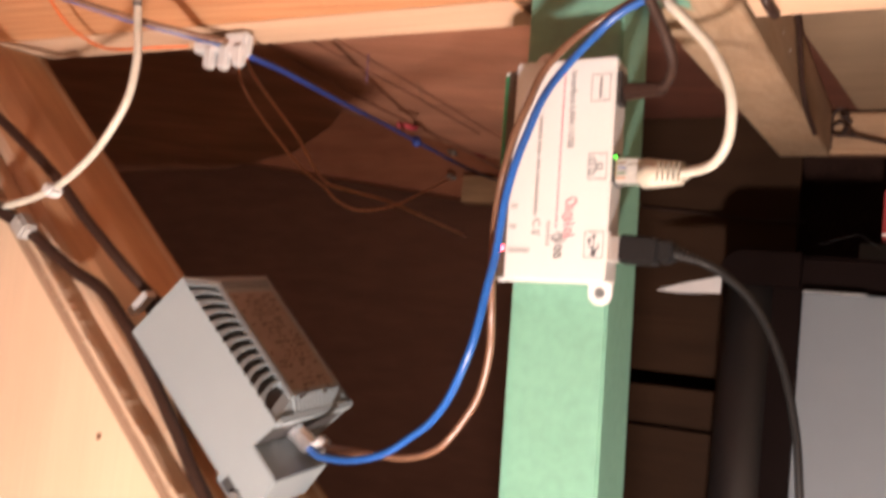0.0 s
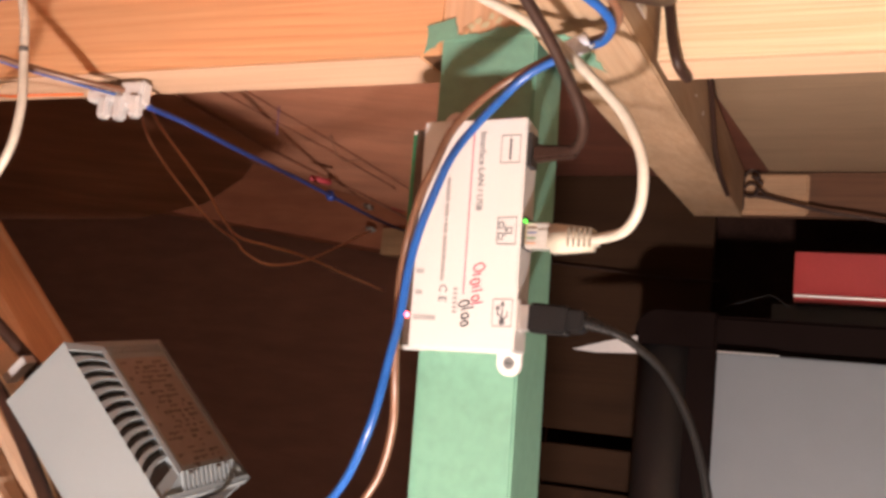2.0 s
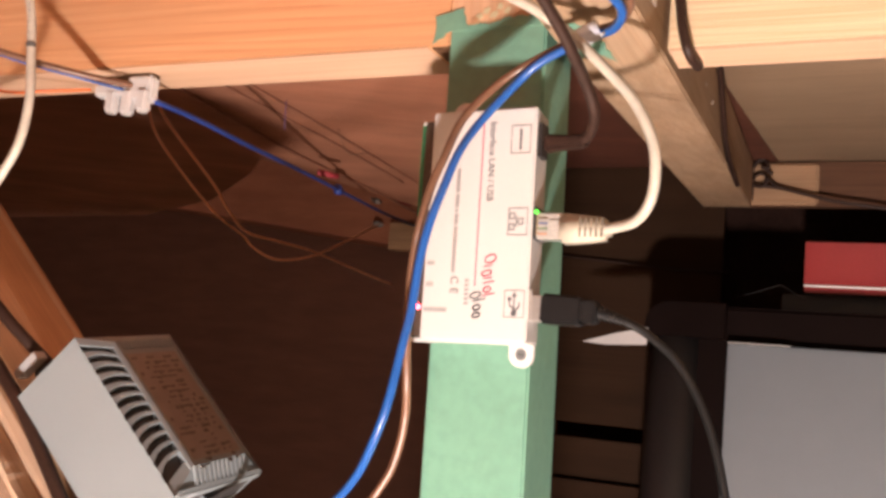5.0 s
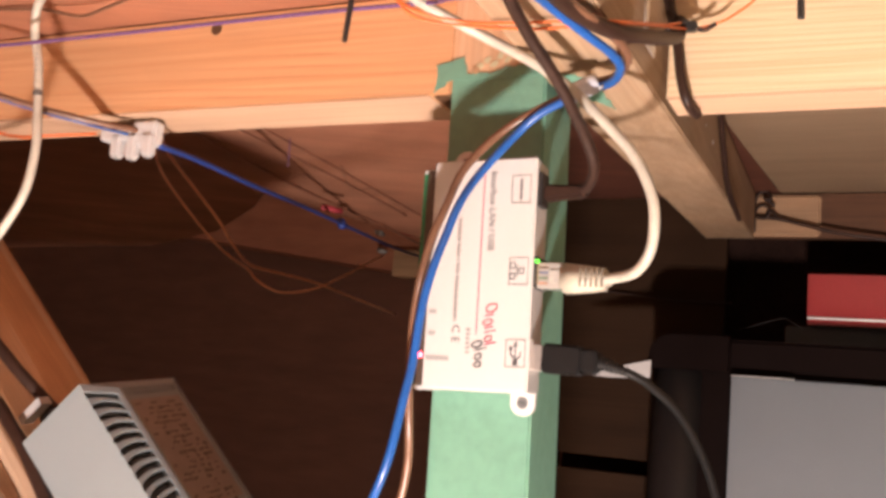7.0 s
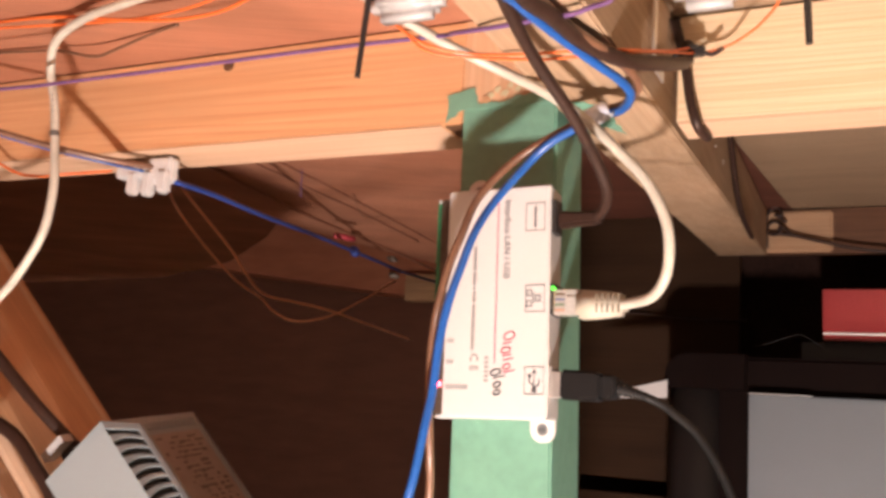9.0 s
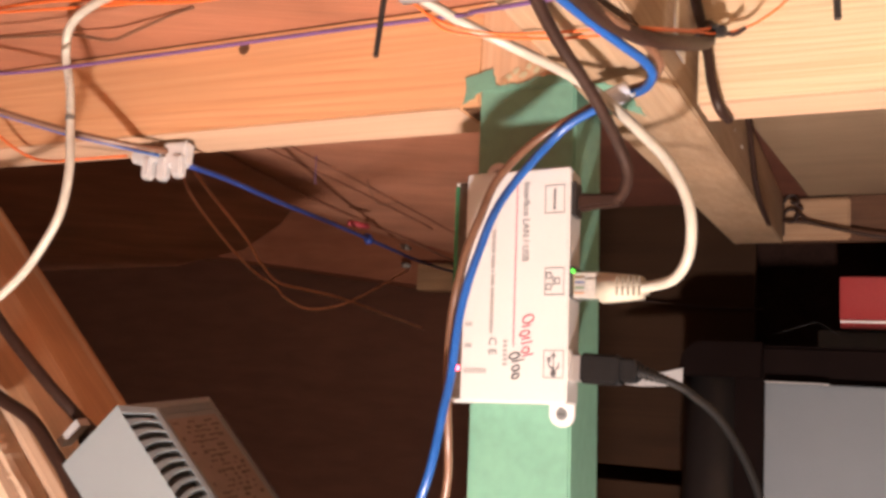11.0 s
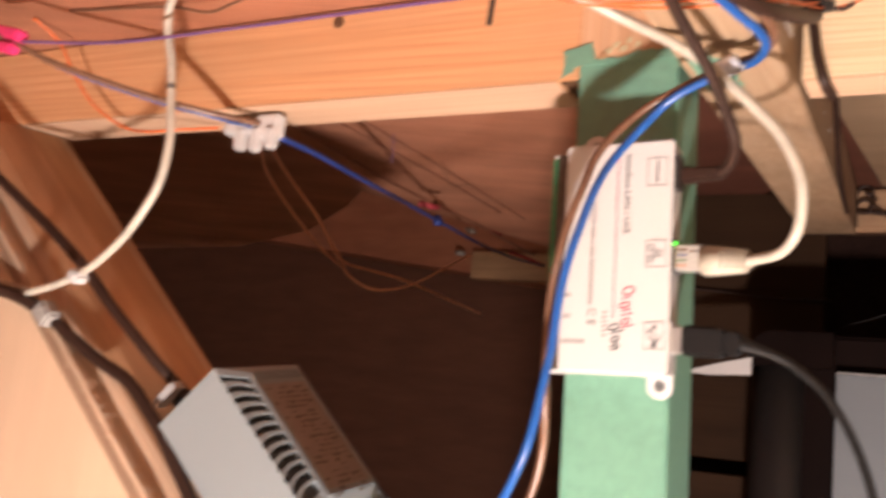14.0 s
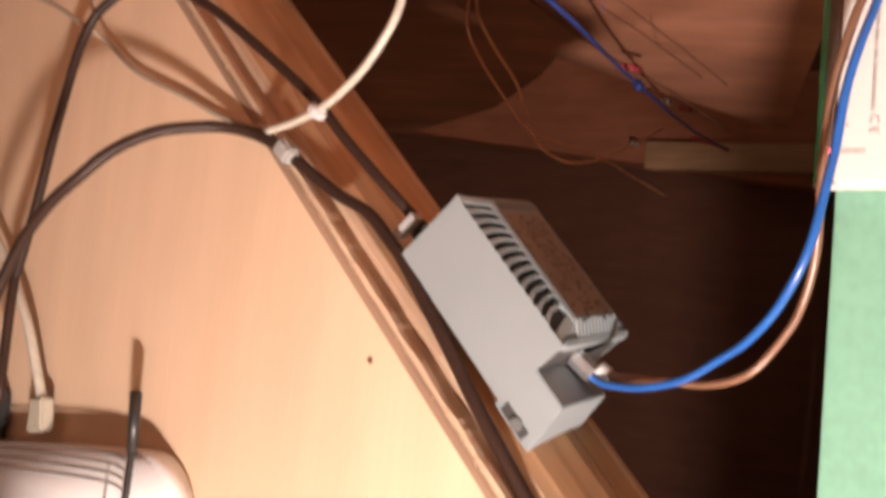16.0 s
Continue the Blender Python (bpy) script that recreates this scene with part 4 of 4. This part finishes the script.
cable("blue_wire", [(-0.526, -0.0975, 0.2205), (-0.464, -0.0925, 0.2045), (-0.403, -0.0875, 0.1945), (-0.365, -0.0795, 0.1830), (-0.341, -0.0625, 0.1690), (-0.298, -0.0225, 0.1575), (-0.267, 0.0065, 0.1525), (-0.250, 0.034, 0.152)], 0.0009, BLUE_PVC, "blue wire behind the brown one to the terminal block", "wire")
cable("blue_wire", [(-0.2325, 0.040, 0.1465), (-0.2465, 0.100, 0.1525), (-0.273, 0.200, 0.160), (-0.332, 0.37, 0.180), (-0.372, 0.503, 0.192), (-0.399, 0.598, 0.200), (-0.452, 0.789, 0.216), (-0.533, 1.076, 0.248), (-0.642, 1.458, 0.300)], 0.0020, BLUE_DULL, "blue wire running back under the baseboard", "wire")
knot = bmesh.new()
bmesh.ops.create_icosphere(knot, subdivisions=2, radius=0.008)
for v in knot.verts:
    v.co *= 0.8 + 0.5 * noise.noise(v.co * 160)
bmesh.ops.translate(knot, vec=(-0.378, 0.520, 0.194), verts=knot.verts)
tagged(part("wire_splice", knot, BLUE_DULL, smooth=True), "blue taped splice on the wire under the baseboard", "splice")
for i, (x, y, z) in enumerate(((-0.362, 0.48, 0.201), (-0.519, 0.973, 0.272))):
    tagged(part("wire_splice", rod((x - 0.008, y - 0.02, z), (x + 0.002, y + 0.008, z + 0.001), 0.0036, sides=12, bevel=0.0015), SPLICE_RED, smooth=True), "red wire splice sleeve under the baseboard", "splice")
cable("copper_wire", [(-0.352, 0.160, 0.2272), (-0.392, 0.213, 0.2120), (-0.454, 0.300, 0.2160), (-0.479, 0.370, 0.2015), (-0.480, 0.420, 0.1755), (-0.510, 0.490, 0.160), (-0.5543, 0.589, 0.152), (-0.5480, 0.650, 0.151), (-0.5424, 0.733, 0.1506), (-0.575, 0.920, 0.150), (-0.611, 1.117, 0.150)], 0.0018, COPPER_WIRE, "thin copper wire hanging loose behind the crossbeam", "wire")
cable("copper_wire", [(-0.360, 0.160, 0.2272), (-0.400, 0.213, 0.2060), (-0.466, 0.300, 0.2030), (-0.494, 0.370, 0.1860), (-0.500, 0.430, 0.1600), (-0.522, 0.495, 0.150), (-0.556, 0.585, 0.146), (-0.547, 0.600, 0.132), (-0.522, 0.620, 0.121), (-0.508, 0.680, 0.136), (-0.499, 0.750, 0.169), (-0.502, 0.850, 0.214)], 0.0015, COPPER_WIRE, "thin copper wire curling loose behind the crossbeam", "wire")

# pink connectors and small wires under the front of the baseboard
for (x, y, z), tilt in (((-0.368, -0.082, 0.184), 14), ((-0.466, -0.095, 0.204), 8)):
    m = pose(x, y, z, 0, tilt, 0)
    conn = empty("wire_connector", (x, y, z), "pink plastic wire connector on a brown wire", "wire connector", "pink connectors")
    under(conn, "body", block(-0.014, 0.014, -0.005, 0.005, -0.001, 0.007, 0.0015, m=m), PINK_PLASTIC)
    under(conn, "lid", block(-0.011, 0.011, -0.005, 0.004, -0.010, -0.003, 0.0015, m=m), PINK_PLASTIC)
cable("purple_wire", [(-0.356, -0.081, 0.182), (-0.346, -0.080, 0.180), (-0.282, -0.066, 0.179), (-0.189, -0.066, 0.178), (-0.108, -0.066, 0.178), (-0.037, -0.066, 0.178), (0.021, -0.066, 0.177), (0.038, -0.090, 0.166), (0.063, -0.103, 0.160), (0.084, -0.107, 0.159), (0.107, -0.111, 0.159), (0.125, -0.125, 0.165), (0.14, -0.16, 0.226)], 0.0011, PURPLE_PVC, "thin purple wire strung below the baseboard", "wire")
cable("orange_wire", [(0.001, -0.096, 0.196), (0.005, -0.090, 0.179), (0.012, -0.085, 0.171), (0.022, -0.080, 0.163), (0.043, -0.069, 0.162), (0.069, -0.065, 0.160), (0.087, -0.063, 0.160), (0.108, -0.060, 0.161), (0.115, -0.01, 0.18), (0.118, 0.042, 0.200), (0.126, 0.046, 0.202), (0.138, 0.045, 0.205), (0.154, 0.030, 0.208), (0.168, 0.000, 0.210), (0.18, -0.04, 0.226)], 0.0007, ORANGE_PVC, "thin orange wire looping across to the pale crossbeam", "wire")
cable("orange_wire", [(-0.004, -0.096, 0.198), (-0.001, -0.090, 0.184), (0.006, -0.085, 0.176), (0.023, -0.083, 0.165), (0.041, -0.072, 0.163), (0.066, -0.070, 0.161), (0.088, -0.067, 0.161), (0.109, -0.060, 0.162), (0.114, 0.0, 0.185), (0.117, 0.045, 0.205)], 0.0007, ORANGE_PVC, "thin orange wire looping below the green leg's top", "wire")
cable("orange_wire", [(-0.42, -0.03, 0.226), (-0.413, -0.010, 0.214), (-0.402, 0.000, 0.190), (-0.387, 0.010, 0.169), (-0.362, 0.018, 0.154), (-0.339, 0.020, 0.150), (-0.32, 0.026, 0.152), (-0.30, 0.05, 0.16)], 0.0010, ORANGE_PVC, "thin orange wire hooked under the crossbeam's end", "wire")
cable("orange_wire", [(-0.36, -0.064, 0.226), (-0.290, -0.064, 0.221), (-0.225, -0.062, 0.2165), (-0.170, -0.062, 0.2135), (-0.12, -0.066, 0.2165), (-0.07, -0.08, 0.226)], 0.0009, ORANGE_PVC, "thin orange wire beside another along the baseboard", "wire")
cable("orange_wire", [(-0.40, -0.062, 0.226), (-0.300, -0.062, 0.2265), (-0.242, -0.062, 0.223), (-0.190, -0.062, 0.214), (-0.143, -0.062, 0.209), (-0.105, -0.064, 0.212), (-0.06, -0.075, 0.226)], 0.0011, ORANGE_PVC, "thin orange wire running along the baseboard", "wire")
cable("brown_wire", [(-0.38, -0.03, 0.2265), (-0.320, -0.024, 0.2245), (-0.288, -0.021, 0.2225), (-0.256, -0.020, 0.2155), (-0.236, -0.020, 0.2190), (-0.205, -0.022, 0.2250), (-0.185, -0.024, 0.2268)], 0.0011, BROWN_PVC, "thin brown wire sagging in front of the crossbeam", "wire")
for place, r in (((-0.437, 0.719, 0.2230), 0.009), ((-1.116, 1.944, 0.415), 0.018)):
    blob = bmesh.new()
    bmesh.ops.create_icosphere(blob, subdivisions=2, radius=r)
    for v in blob.verts:
        v.co *= 0.75 + 0.6 * noise.noise(v.co * 150)
        v.co.z *= 0.6
    bmesh.ops.translate(blob, vec=place, verts=blob.verts)
    tagged(part("glue_blob", blob, GLUE, smooth=True), "pale blob of dried hot glue", "glue")
cable("wire_splice", [(-0.642, 1.456, 0.300), (-0.676, 1.465, 0.314), (-0.712, 1.471, 0.326), (-0.735, 1.475, 0.332)], 0.004, SPLICE_RED, "red sleeve on the blue wire's far end", "splice")
cable("brown_wire", [(-0.352, 0.072, 0.2265), (-0.372, 0.16, 0.2262), (-0.388, 0.26, 0.2255), (-0.402, 0.37, 0.2262), (-0.411, 0.49, 0.2250), (-0.413, 0.60, 0.2262), (-0.413, 0.70, 0.2255), (-0.420, 0.82, 0.2250), (-0.432, 0.93, 0.2280)], 0.0015, STAPLED_PVC, "brown wire stapled along the baseboard's underside", "wire")
for line in ([(-0.325, 0.072), (-0.333, 0.22), (-0.336, 0.35), (-0.336, 0.44), (-0.346, 0.62)], [(-0.296, 0.072), (-0.306, 0.23), (-0.312, 0.38), (-0.321, 0.54), (-0.330, 0.66)]):
    cable("brown_wire", [(x, y, 0.2268 - 0.0006 * (k % 2)) for k, (x, y) in enumerate(line)], 0.0011, STAPLED_PVC, "thin brown wire stapled flat under the baseboard", "wire")
for x, s in ((0.020, 0.018), (0.152, 0.014)):
    tb = empty("terminal_block", (x, -0.10, 0.19), "translucent terminal block hanging under the baseboard", "terminal block")
    z = 0.166 if x < 0.1 else 0.154
    under(tb, "body", block(x - s, x + s, -0.108, -0.092, z + 0.004, z + 0.020, 0.0055, segments=4), TERMINAL_DULL, "", True)
    under(tb, "hanger", rod((x, -0.1, z + 0.018), (x, -0.1, TOP), 0.002), TERMINAL)
for p, q in (((-0.003, -0.1005, 0.1457), (0.000, -0.097, TOP)), ((0.1875, -0.096, 0.141), (0.184, -0.096, TOP))):
    tie = part("cable_tie", join(rod(p, q, 0.0013, 0.0018, 8), block(q[0] - 0.003, q[0] + 0.003, q[1] - 0.003, q[1] + 0.003, 0.18, 0.187, 0.0005)), BLACK_PLASTIC)
    tagged(tie, "black cable tie tail hanging from the baseboard", "cable tie", "cable ties")

# dark loom strapped to the pale crossbeam
cable("cable_loom", [(0.085, -0.25, 0.18), (0.088, -0.147, 0.158), (0.093, -0.112, 0.157), (0.098, -0.082, 0.157), (0.108, -0.058, 0.158), (0.113, -0.03, 0.167), (0.1155, 0.01, 0.182), (0.115, 0.036, 0.194), (0.1135, 0.044, 0.206)], 0.0036, BLACK_RUBBER, "dark sheathed cable loom bent onto the pale crossbeam")
tie = empty("cable_tie", (0.113, 0.044, 0.20), "black cable tie binding the loom at the pale crossbeam", "cable tie", "cable ties")
ring = [(0.1135 + 0.0062 * math.cos(a), 0.0395 + 0.0065 * math.sin(a), 0.1990 + 0.003 * math.cos(a)) for a in [k * math.tau / 12 for k in range(13)]]
under(tie, "band", tube(ring, 0.0014, 6, steps=2), BLACK_PLASTIC)
under(tie, "head", block(0.1175, 0.1235, 0.0380, 0.0430, 0.1975, 0.2030, 0.0008), BLACK_PLASTIC)
under(tie, "tail", tube([(0.121, 0.041, 0.200), (0.127, 0.042, 0.1985), (0.133, 0.040, 0.2005)], 0.0012, 6), BLACK_RUBBER)
cable("cable_strap", [(0.106, 0.044, 0.222), (0.110, 0.045, 0.205), (0.113, 0.0465, 0.190), (0.115, 0.0465, 0.176), (0.118, 0.0470, 0.164), (0.1195, 0.054, 0.1600), (0.120, 0.070, 0.1615)], 0.0028, BLACK_RUBBER, "black strap hanging over the pale crossbeam", "strap")
cable("black_wire", [(0.0905, 0.305, 0.2520), (0.0886, 0.3331, 0.2471), (0.0861, 0.3704, 0.2285), (0.0838, 0.4044, 0.2147), (0.0799, 0.4639, 0.2079), (0.0731, 0.5667, 0.2107)], 0.0026, BLACK_RUBBER, "black wire down the side of the joist", "wire")
cable("black_wire", [(0.052, 0.845, 0.275), (0.082, 0.845, 0.272), (0.117, 0.843, 0.263), (0.151, 0.842, 0.254), (0.19, 0.842, 0.248), (0.30, 0.845, 0.235), (0.5, 0.845, 0.23)], 0.0024, BLACK_RUBBER, "black wire looped along the back crossbeam", "wire")

# ---- side panel wiring ----
cable("white_cable", [(-0.08, -0.10, 0.226), (-0.136, -0.085, 0.217), (-0.168, -0.080, 0.215), (-0.213, -0.070, 0.215), (-0.246, -0.060, 0.209), (-0.258, -0.051, 0.195), (-0.2555, -0.046, 0.172), (-0.2515, -0.045, 0.146), (-0.2475, -0.045, 0.121), (-0.251, -0.044, 0.096), (-0.262, -0.043, 0.077), (-0.280, -0.041, 0.058), (-0.308, -0.038, 0.040), (-0.336, -0.037, 0.029), (-0.366, -0.037, 0.022)], 0.0027, WHITE_CABLE, "white round cable hanging from baseboard to side panel")
for k in range(9):
    z = 0.1600 + 0.0036 * k
    x = -0.2535 - 0.0020 * k / 8
    part("cable_print", block(x - 0.0010, x + 0.0004, -0.0486 - 0.0002 * k, -0.0478 - 0.0002 * k, z, z + (0.0022 if k % 3 else 0.0012)), WHITE_MARK, bpy.data.objects["white_cable"])
part("cable_mark", tube([(-0.2531, -0.0455, 0.1560), (-0.2527, -0.0454, 0.1530)], 0.0029, 14), CABLE_MARK, bpy.data.objects["white_cable"], "dark printed ring")
cable("grey_cable", [(-0.360, -0.0335, 0.023), (-0.409, -0.034, 0.031), (-0.466, -0.035, 0.051), (-0.530, -0.036, 0.073), (-0.573, -0.038, 0.099), (-0.591, -0.050, 0.111), (-0.641, -0.056, 0.134), (-0.729, -0.060, 0.162), (-0.85, -0.06, 0.21)], 0.0022, plain("grey_cable_skin", (0.34, 0.27, 0.20), rough=0.5), "thin greyish cable along the side panel")
cable("black_cable", [(-0.574, -0.089, -0.196), (-0.594, -0.079, -0.113), (-0.596, -0.076, -0.094), (-0.589, -0.072, -0.043), (-0.583, -0.067, 0.027), (-0.572, -0.060, 0.100), (-0.550, -0.053, 0.129), (-0.528, -0.038, 0.143), (-0.495, -0.035, 0.137), (-0.449, -0.034, 0.118), (-0.405, -0.028, 0.091), (-0.346, -0.020, 0.051), (-0.309, -0.016, 0.019), (-0.276, -0.010, -0.009), (-0.258, 0.000, -0.027), (-0.247, 0.010, -0.040)], 0.0038, BLACK_RUBBER, "black mains cable arching over the side panel")
cable("black_cable", [(-0.600, -0.112, -0.26), (-0.575, -0.114, -0.18), (-0.545, -0.118, -0.116), (-0.513, -0.120, -0.071), (-0.484, -0.120, -0.044), (-0.462, -0.115, -0.025), (-0.448, -0.105, -0.007), (-0.437, -0.092, 0.006), (-0.426, -0.078, 0.015), (-0.413, -0.064, 0.020), (-0.400, -0.050, 0.023), (-0.381, -0.040, 0.021), (-0.360, -0.035, 0.014), (-0.346, -0.030, 0.006), (-0.310, -0.022, -0.016), (-0.279, -0.020, -0.029), (-0.258, -0.0195, -0.046), (-0.241, -0.0195, -0.062), (-0.202, -0.0195, -0.107), (-0.173, -0.0195, -0.142), (-0.11, -0.0195, -0.21), (-0.04, -0.0195, -0.28)], 0.0042, BLACK_RUBBER, "black mains cable clipped along the sloping brace")
for p, size, mat, label in (((-0.348, -0.033, 0.009), 0.008, GREY_CLIP, "grey nail clip holding a black cable"), ((-0.491, -0.036, 0.137), 0.007, TERMINAL, "white tape flag round a black cable"), ((-0.318, -0.038, 0.034), 0.005, TERMINAL, "white nail clip beside the white cable")):
    c = empty("cable_clip", p, label, "cable clip")
    under(c, "saddle", block(-size, size, -0.006, 0.006, -size * 0.8, size * 0.8, 0.002, m=pose(*p, 0, 40, 0)), mat)
    under(c, "nail", rod((p[0] + 0.3 * size, p[1] - 0.0068, p[2] + 0.3 * size), (p[0] + 0.3 * size, p[1] - 0.005, p[2] + 0.3 * size), 0.0016, sides=12), STEEL)

# ---- router below ----
router = empty("router", (-0.52, -0.045, -0.33), "white rounded router with grooves and black antenna", "router")
shape = [(-0.74, -0.33), (-0.392, -0.33), *[(-0.440 + 0.048 * math.cos(q), -0.262 + 0.0505 * math.sin(q)) for q in [k * math.pi / 24 for k in range(12)]], (-0.448, -0.2125), (-0.546, -0.226), (-0.63, -0.240), (-0.74, -0.262)]
under(router, "case", prism(shape, -0.056, -0.0305, 0.003), ROUTER_WHITE, "", True)
for k in range(4):
    z = -0.2185 - 0.0068 * k
    groove = tube([(-0.70, -0.0560, z - 0.034), (-0.622, -0.0560, z - 0.0195), (-0.579, -0.0560, z - 0.0125), (-0.539, -0.0560, z - 0.0068), (-0.50, -0.0560, z - 0.0022), (-0.466, -0.0560, z + 0.0008), (-0.450, -0.0560, z - 0.0003)], 0.0010, 6)
    under(router, "groove", groove, GROOVE_GREY)
under(router, "seam", block(-0.4715, -0.4675, -0.0562, -0.0550, -0.33, -0.2235), GREY_CLIP)
hinge = under(router, "antenna", tube([(-0.431, -0.0655, -0.275), (-0.433, -0.064, -0.241), (-0.437, -0.061, -0.210), (-0.440, -0.060, -0.195)], 0.0024), BLACK_PLASTIC, "black stub antenna", True)
part("antenna_tip", rod((-0.4375, -0.0605, -0.212), (-0.4425, -0.0600, -0.168), 0.0036, 0.0044, 16, bevel=0.0012), BLACK_PLASTIC, hinge, "", True)
rj = empty("network_plug", (-0.58, -0.046, -0.222), "white network plug standing in the router", "plug")
under(rj, "boot", prism([(-0.595, -0.226), (-0.572, -0.220), (-0.5780, -0.1935), (-0.5940, -0.1965)], -0.052, -0.040, 0.0020), BEIGE_PLUG)
bp = empty("power_plug", (-0.652, -0.042, -0.24), "black plug standing in the router", "plug")
under(bp, "body", prism([(-0.676, -0.250), (-0.655, -0.245), (-0.650, -0.221), (-0.651, -0.206), (-0.660, -0.195), (-0.680, -0.197)], -0.052, -0.034, 0.004), BLACK_PLASTIC)
cable("white_cable", [(-0.77, -0.05, -0.005), (-0.701, -0.050, -0.060), (-0.675, -0.050, -0.082), (-0.624, -0.049, -0.132), (-0.598, -0.047, -0.175), (-0.586, -0.046, -0.198)], 0.0042, WHITE_CABLE, "white network cable dropping into the router")

# ---- back of the table ----
tagged(part("roof_beam", prism([(-2.98, 0.600), (0.2, 0.205), (0.2, 1.2), (-2.98, 1.2)], 2.0, 2.14, 0.003), ROOF_WOOD), "dark reddish roof boarding far behind the table", "beam")
tagged(part("batten", prism([(-1.08, 0.345), (-0.40, 0.335), (-0.40, 0.405), (-1.08, 0.422)], 1.95, 1.999, 0.002), BLOCK_WOOD), "brown batten end far behind the table", "batten")
# Added sheet, coloured black where only darkness lies behind the table.
tagged(part("void_sheet", block(-0.229, 1.30, 0.974, 0.986, FLOOR, 0.62, 0.001), VOID_BLACK), "added black sheet for the dark void behind the computer", "board")
shelf = empty("shelf_unit", (-0.1, 0.93, FLOOR), "brown board shelf unit behind the leg, coloured dark for shadow", "shelf")
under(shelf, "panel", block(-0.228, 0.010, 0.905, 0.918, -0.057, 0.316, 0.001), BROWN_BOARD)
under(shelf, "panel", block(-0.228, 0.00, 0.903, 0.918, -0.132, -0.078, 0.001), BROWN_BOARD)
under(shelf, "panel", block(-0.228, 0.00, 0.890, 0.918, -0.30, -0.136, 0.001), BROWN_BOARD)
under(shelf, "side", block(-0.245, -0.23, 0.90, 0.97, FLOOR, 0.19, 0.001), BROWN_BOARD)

comp = empty("computer_case", (0.15, 0.78, FLOOR), "black computer case with a smooth grey front panel", "computer")
under(comp, "frame", block(0.012, 0.42, 0.722, 0.97, FLOOR, 0.100, 0.004, segments=3), BLACK_GLOSS)
under(comp, "side_column", rod((-0.011, 0.747, FLOOR), (-0.011, 0.747, 0.060), 0.036, sides=48), COLUMN_BLACK, "glossy rounded black column", True)
cap = [(-0.046, 0.0602), (0.0475, 0.0602), (0.0475, 0.1025)] + [(-0.018 - 0.028 * math.sin(a), 0.0745 + 0.028 * math.cos(a)) for a in [k * math.pi / 20 for k in range(11)]]
under(comp, "column_cap", prism(cap, 0.709, 0.97, 0.0012), BLACK_GLOSS, "black rounded cap")
under(comp, "front_panel", block(0.052, 0.40, 0.706, 0.724, FLOOR + 0.02, 0.056, 0.0012), GREY_PANEL, "plain mid-grey front panel")
under(comp, "panel_edge", block(0.052, 0.120, 0.7045, 0.709, 0.0562, 0.0574), METAL, "thin bright upper edge")
case = empty("red_case", (0.2, 0.80, 0.128), "shiny red lacquered case lying on the computer", "case")
under(case, "lower_half", block(0.1265, 0.42, 0.781, 0.93, 0.1278, 0.1355, 0.0010), RED_LACQUER)
under(case, "upper_half", block(0.1260, 0.42, 0.780, 0.93, 0.1375, 0.1900, 0.0012), RED_LACQUER)
under(case, "seam_trim", rod((0.1265, 0.7812, 0.1365), (0.42, 0.7812, 0.1365), 0.0016, sides=20), METAL, "bright seam line")
tagged(part("carton", block(0.10, 0.45, 0.80, 0.96, 0.0985, 0.1275, 0.001), BLACK_PLASTIC), "flat black box between computer and red case", "box")
tagged(part("paper_cone", prism([(-0.119, 0.046), (-0.080, 0.058), (-0.040, 0.068), (-0.040, 0.047), (-0.09, 0.044)], 0.6985, 0.700), TERMINAL), "white paper corner sticking out beside the computer", "paper")

# loose thin wires under the back of the baseboard
for pts, mat, label in (
    ([(-0.300, 0.285, 0.227), (-0.300, 0.286, 0.214), (-0.302, 0.290, 0.200)], PURPLE_PVC, "thin purple wire end hanging from the baseboard"),
    ([(-0.30, 0.38, 0.2265), (-0.305, 0.40, 0.217), (-0.312, 0.43, 0.213), (-0.30, 0.45, 0.220)], BROWN_PVC, "thin brown wire end curling from the baseboard"),
):
    cable("thin_wire", pts, 0.00045, mat, label, "wire")
cable("thin_wire", [(0.051, 0.760, 0.116), (0.075, 0.758, 0.1235), (0.098, 0.757, 0.1315), (0.104, 0.757, 0.1315), (0.114, 0.758, 0.126), (0.128, 0.762, 0.116)], 0.0004, USB_BLACK, "thin dark wire arching over the computer", "wire")
cable("thin_wire", [(-0.23, 0.898, 0.184), (-0.204, 0.898, 0.180), (-0.130, 0.898, 0.174), (-0.054, 0.898, 0.167), (0.02, 0.900, 0.166)], 0.0016, BLACK_RUBBER, "thin black wire along the top of the shelf", "wire")
loop = [(0.0660, 0.847, 0.2750)]
for k in range(1, 14):
    a = k * math.tau / 12
    loop.append((0.0625 + 0.0090 * math.cos(a), 0.846 - 0.0003 * k, 0.2810 + 0.0090 * math.sin(a)))
cable("black_wire", loop + [(0.0820, 0.843, 0.2735), (0.0920, 0.843, 0.2705)], 0.0018, BLACK_RUBBER, "black wire knotted in a ring at the joist's end", "wire", steps=3)
cable("black_wire", [(0.0520, 0.848, 0.256), (0.0522, 0.846, 0.276), (0.0520, 0.845, 0.294), (0.058, 0.844, 0.307), (0.068, 0.844, 0.308), (0.072, 0.843, 0.297), (0.063, 0.843, 0.300), (0.077, 0.844, 0.289)], 0.0022, BLACK_RUBBER, "black wire bunched beside the joist's end", "wire", steps=4)
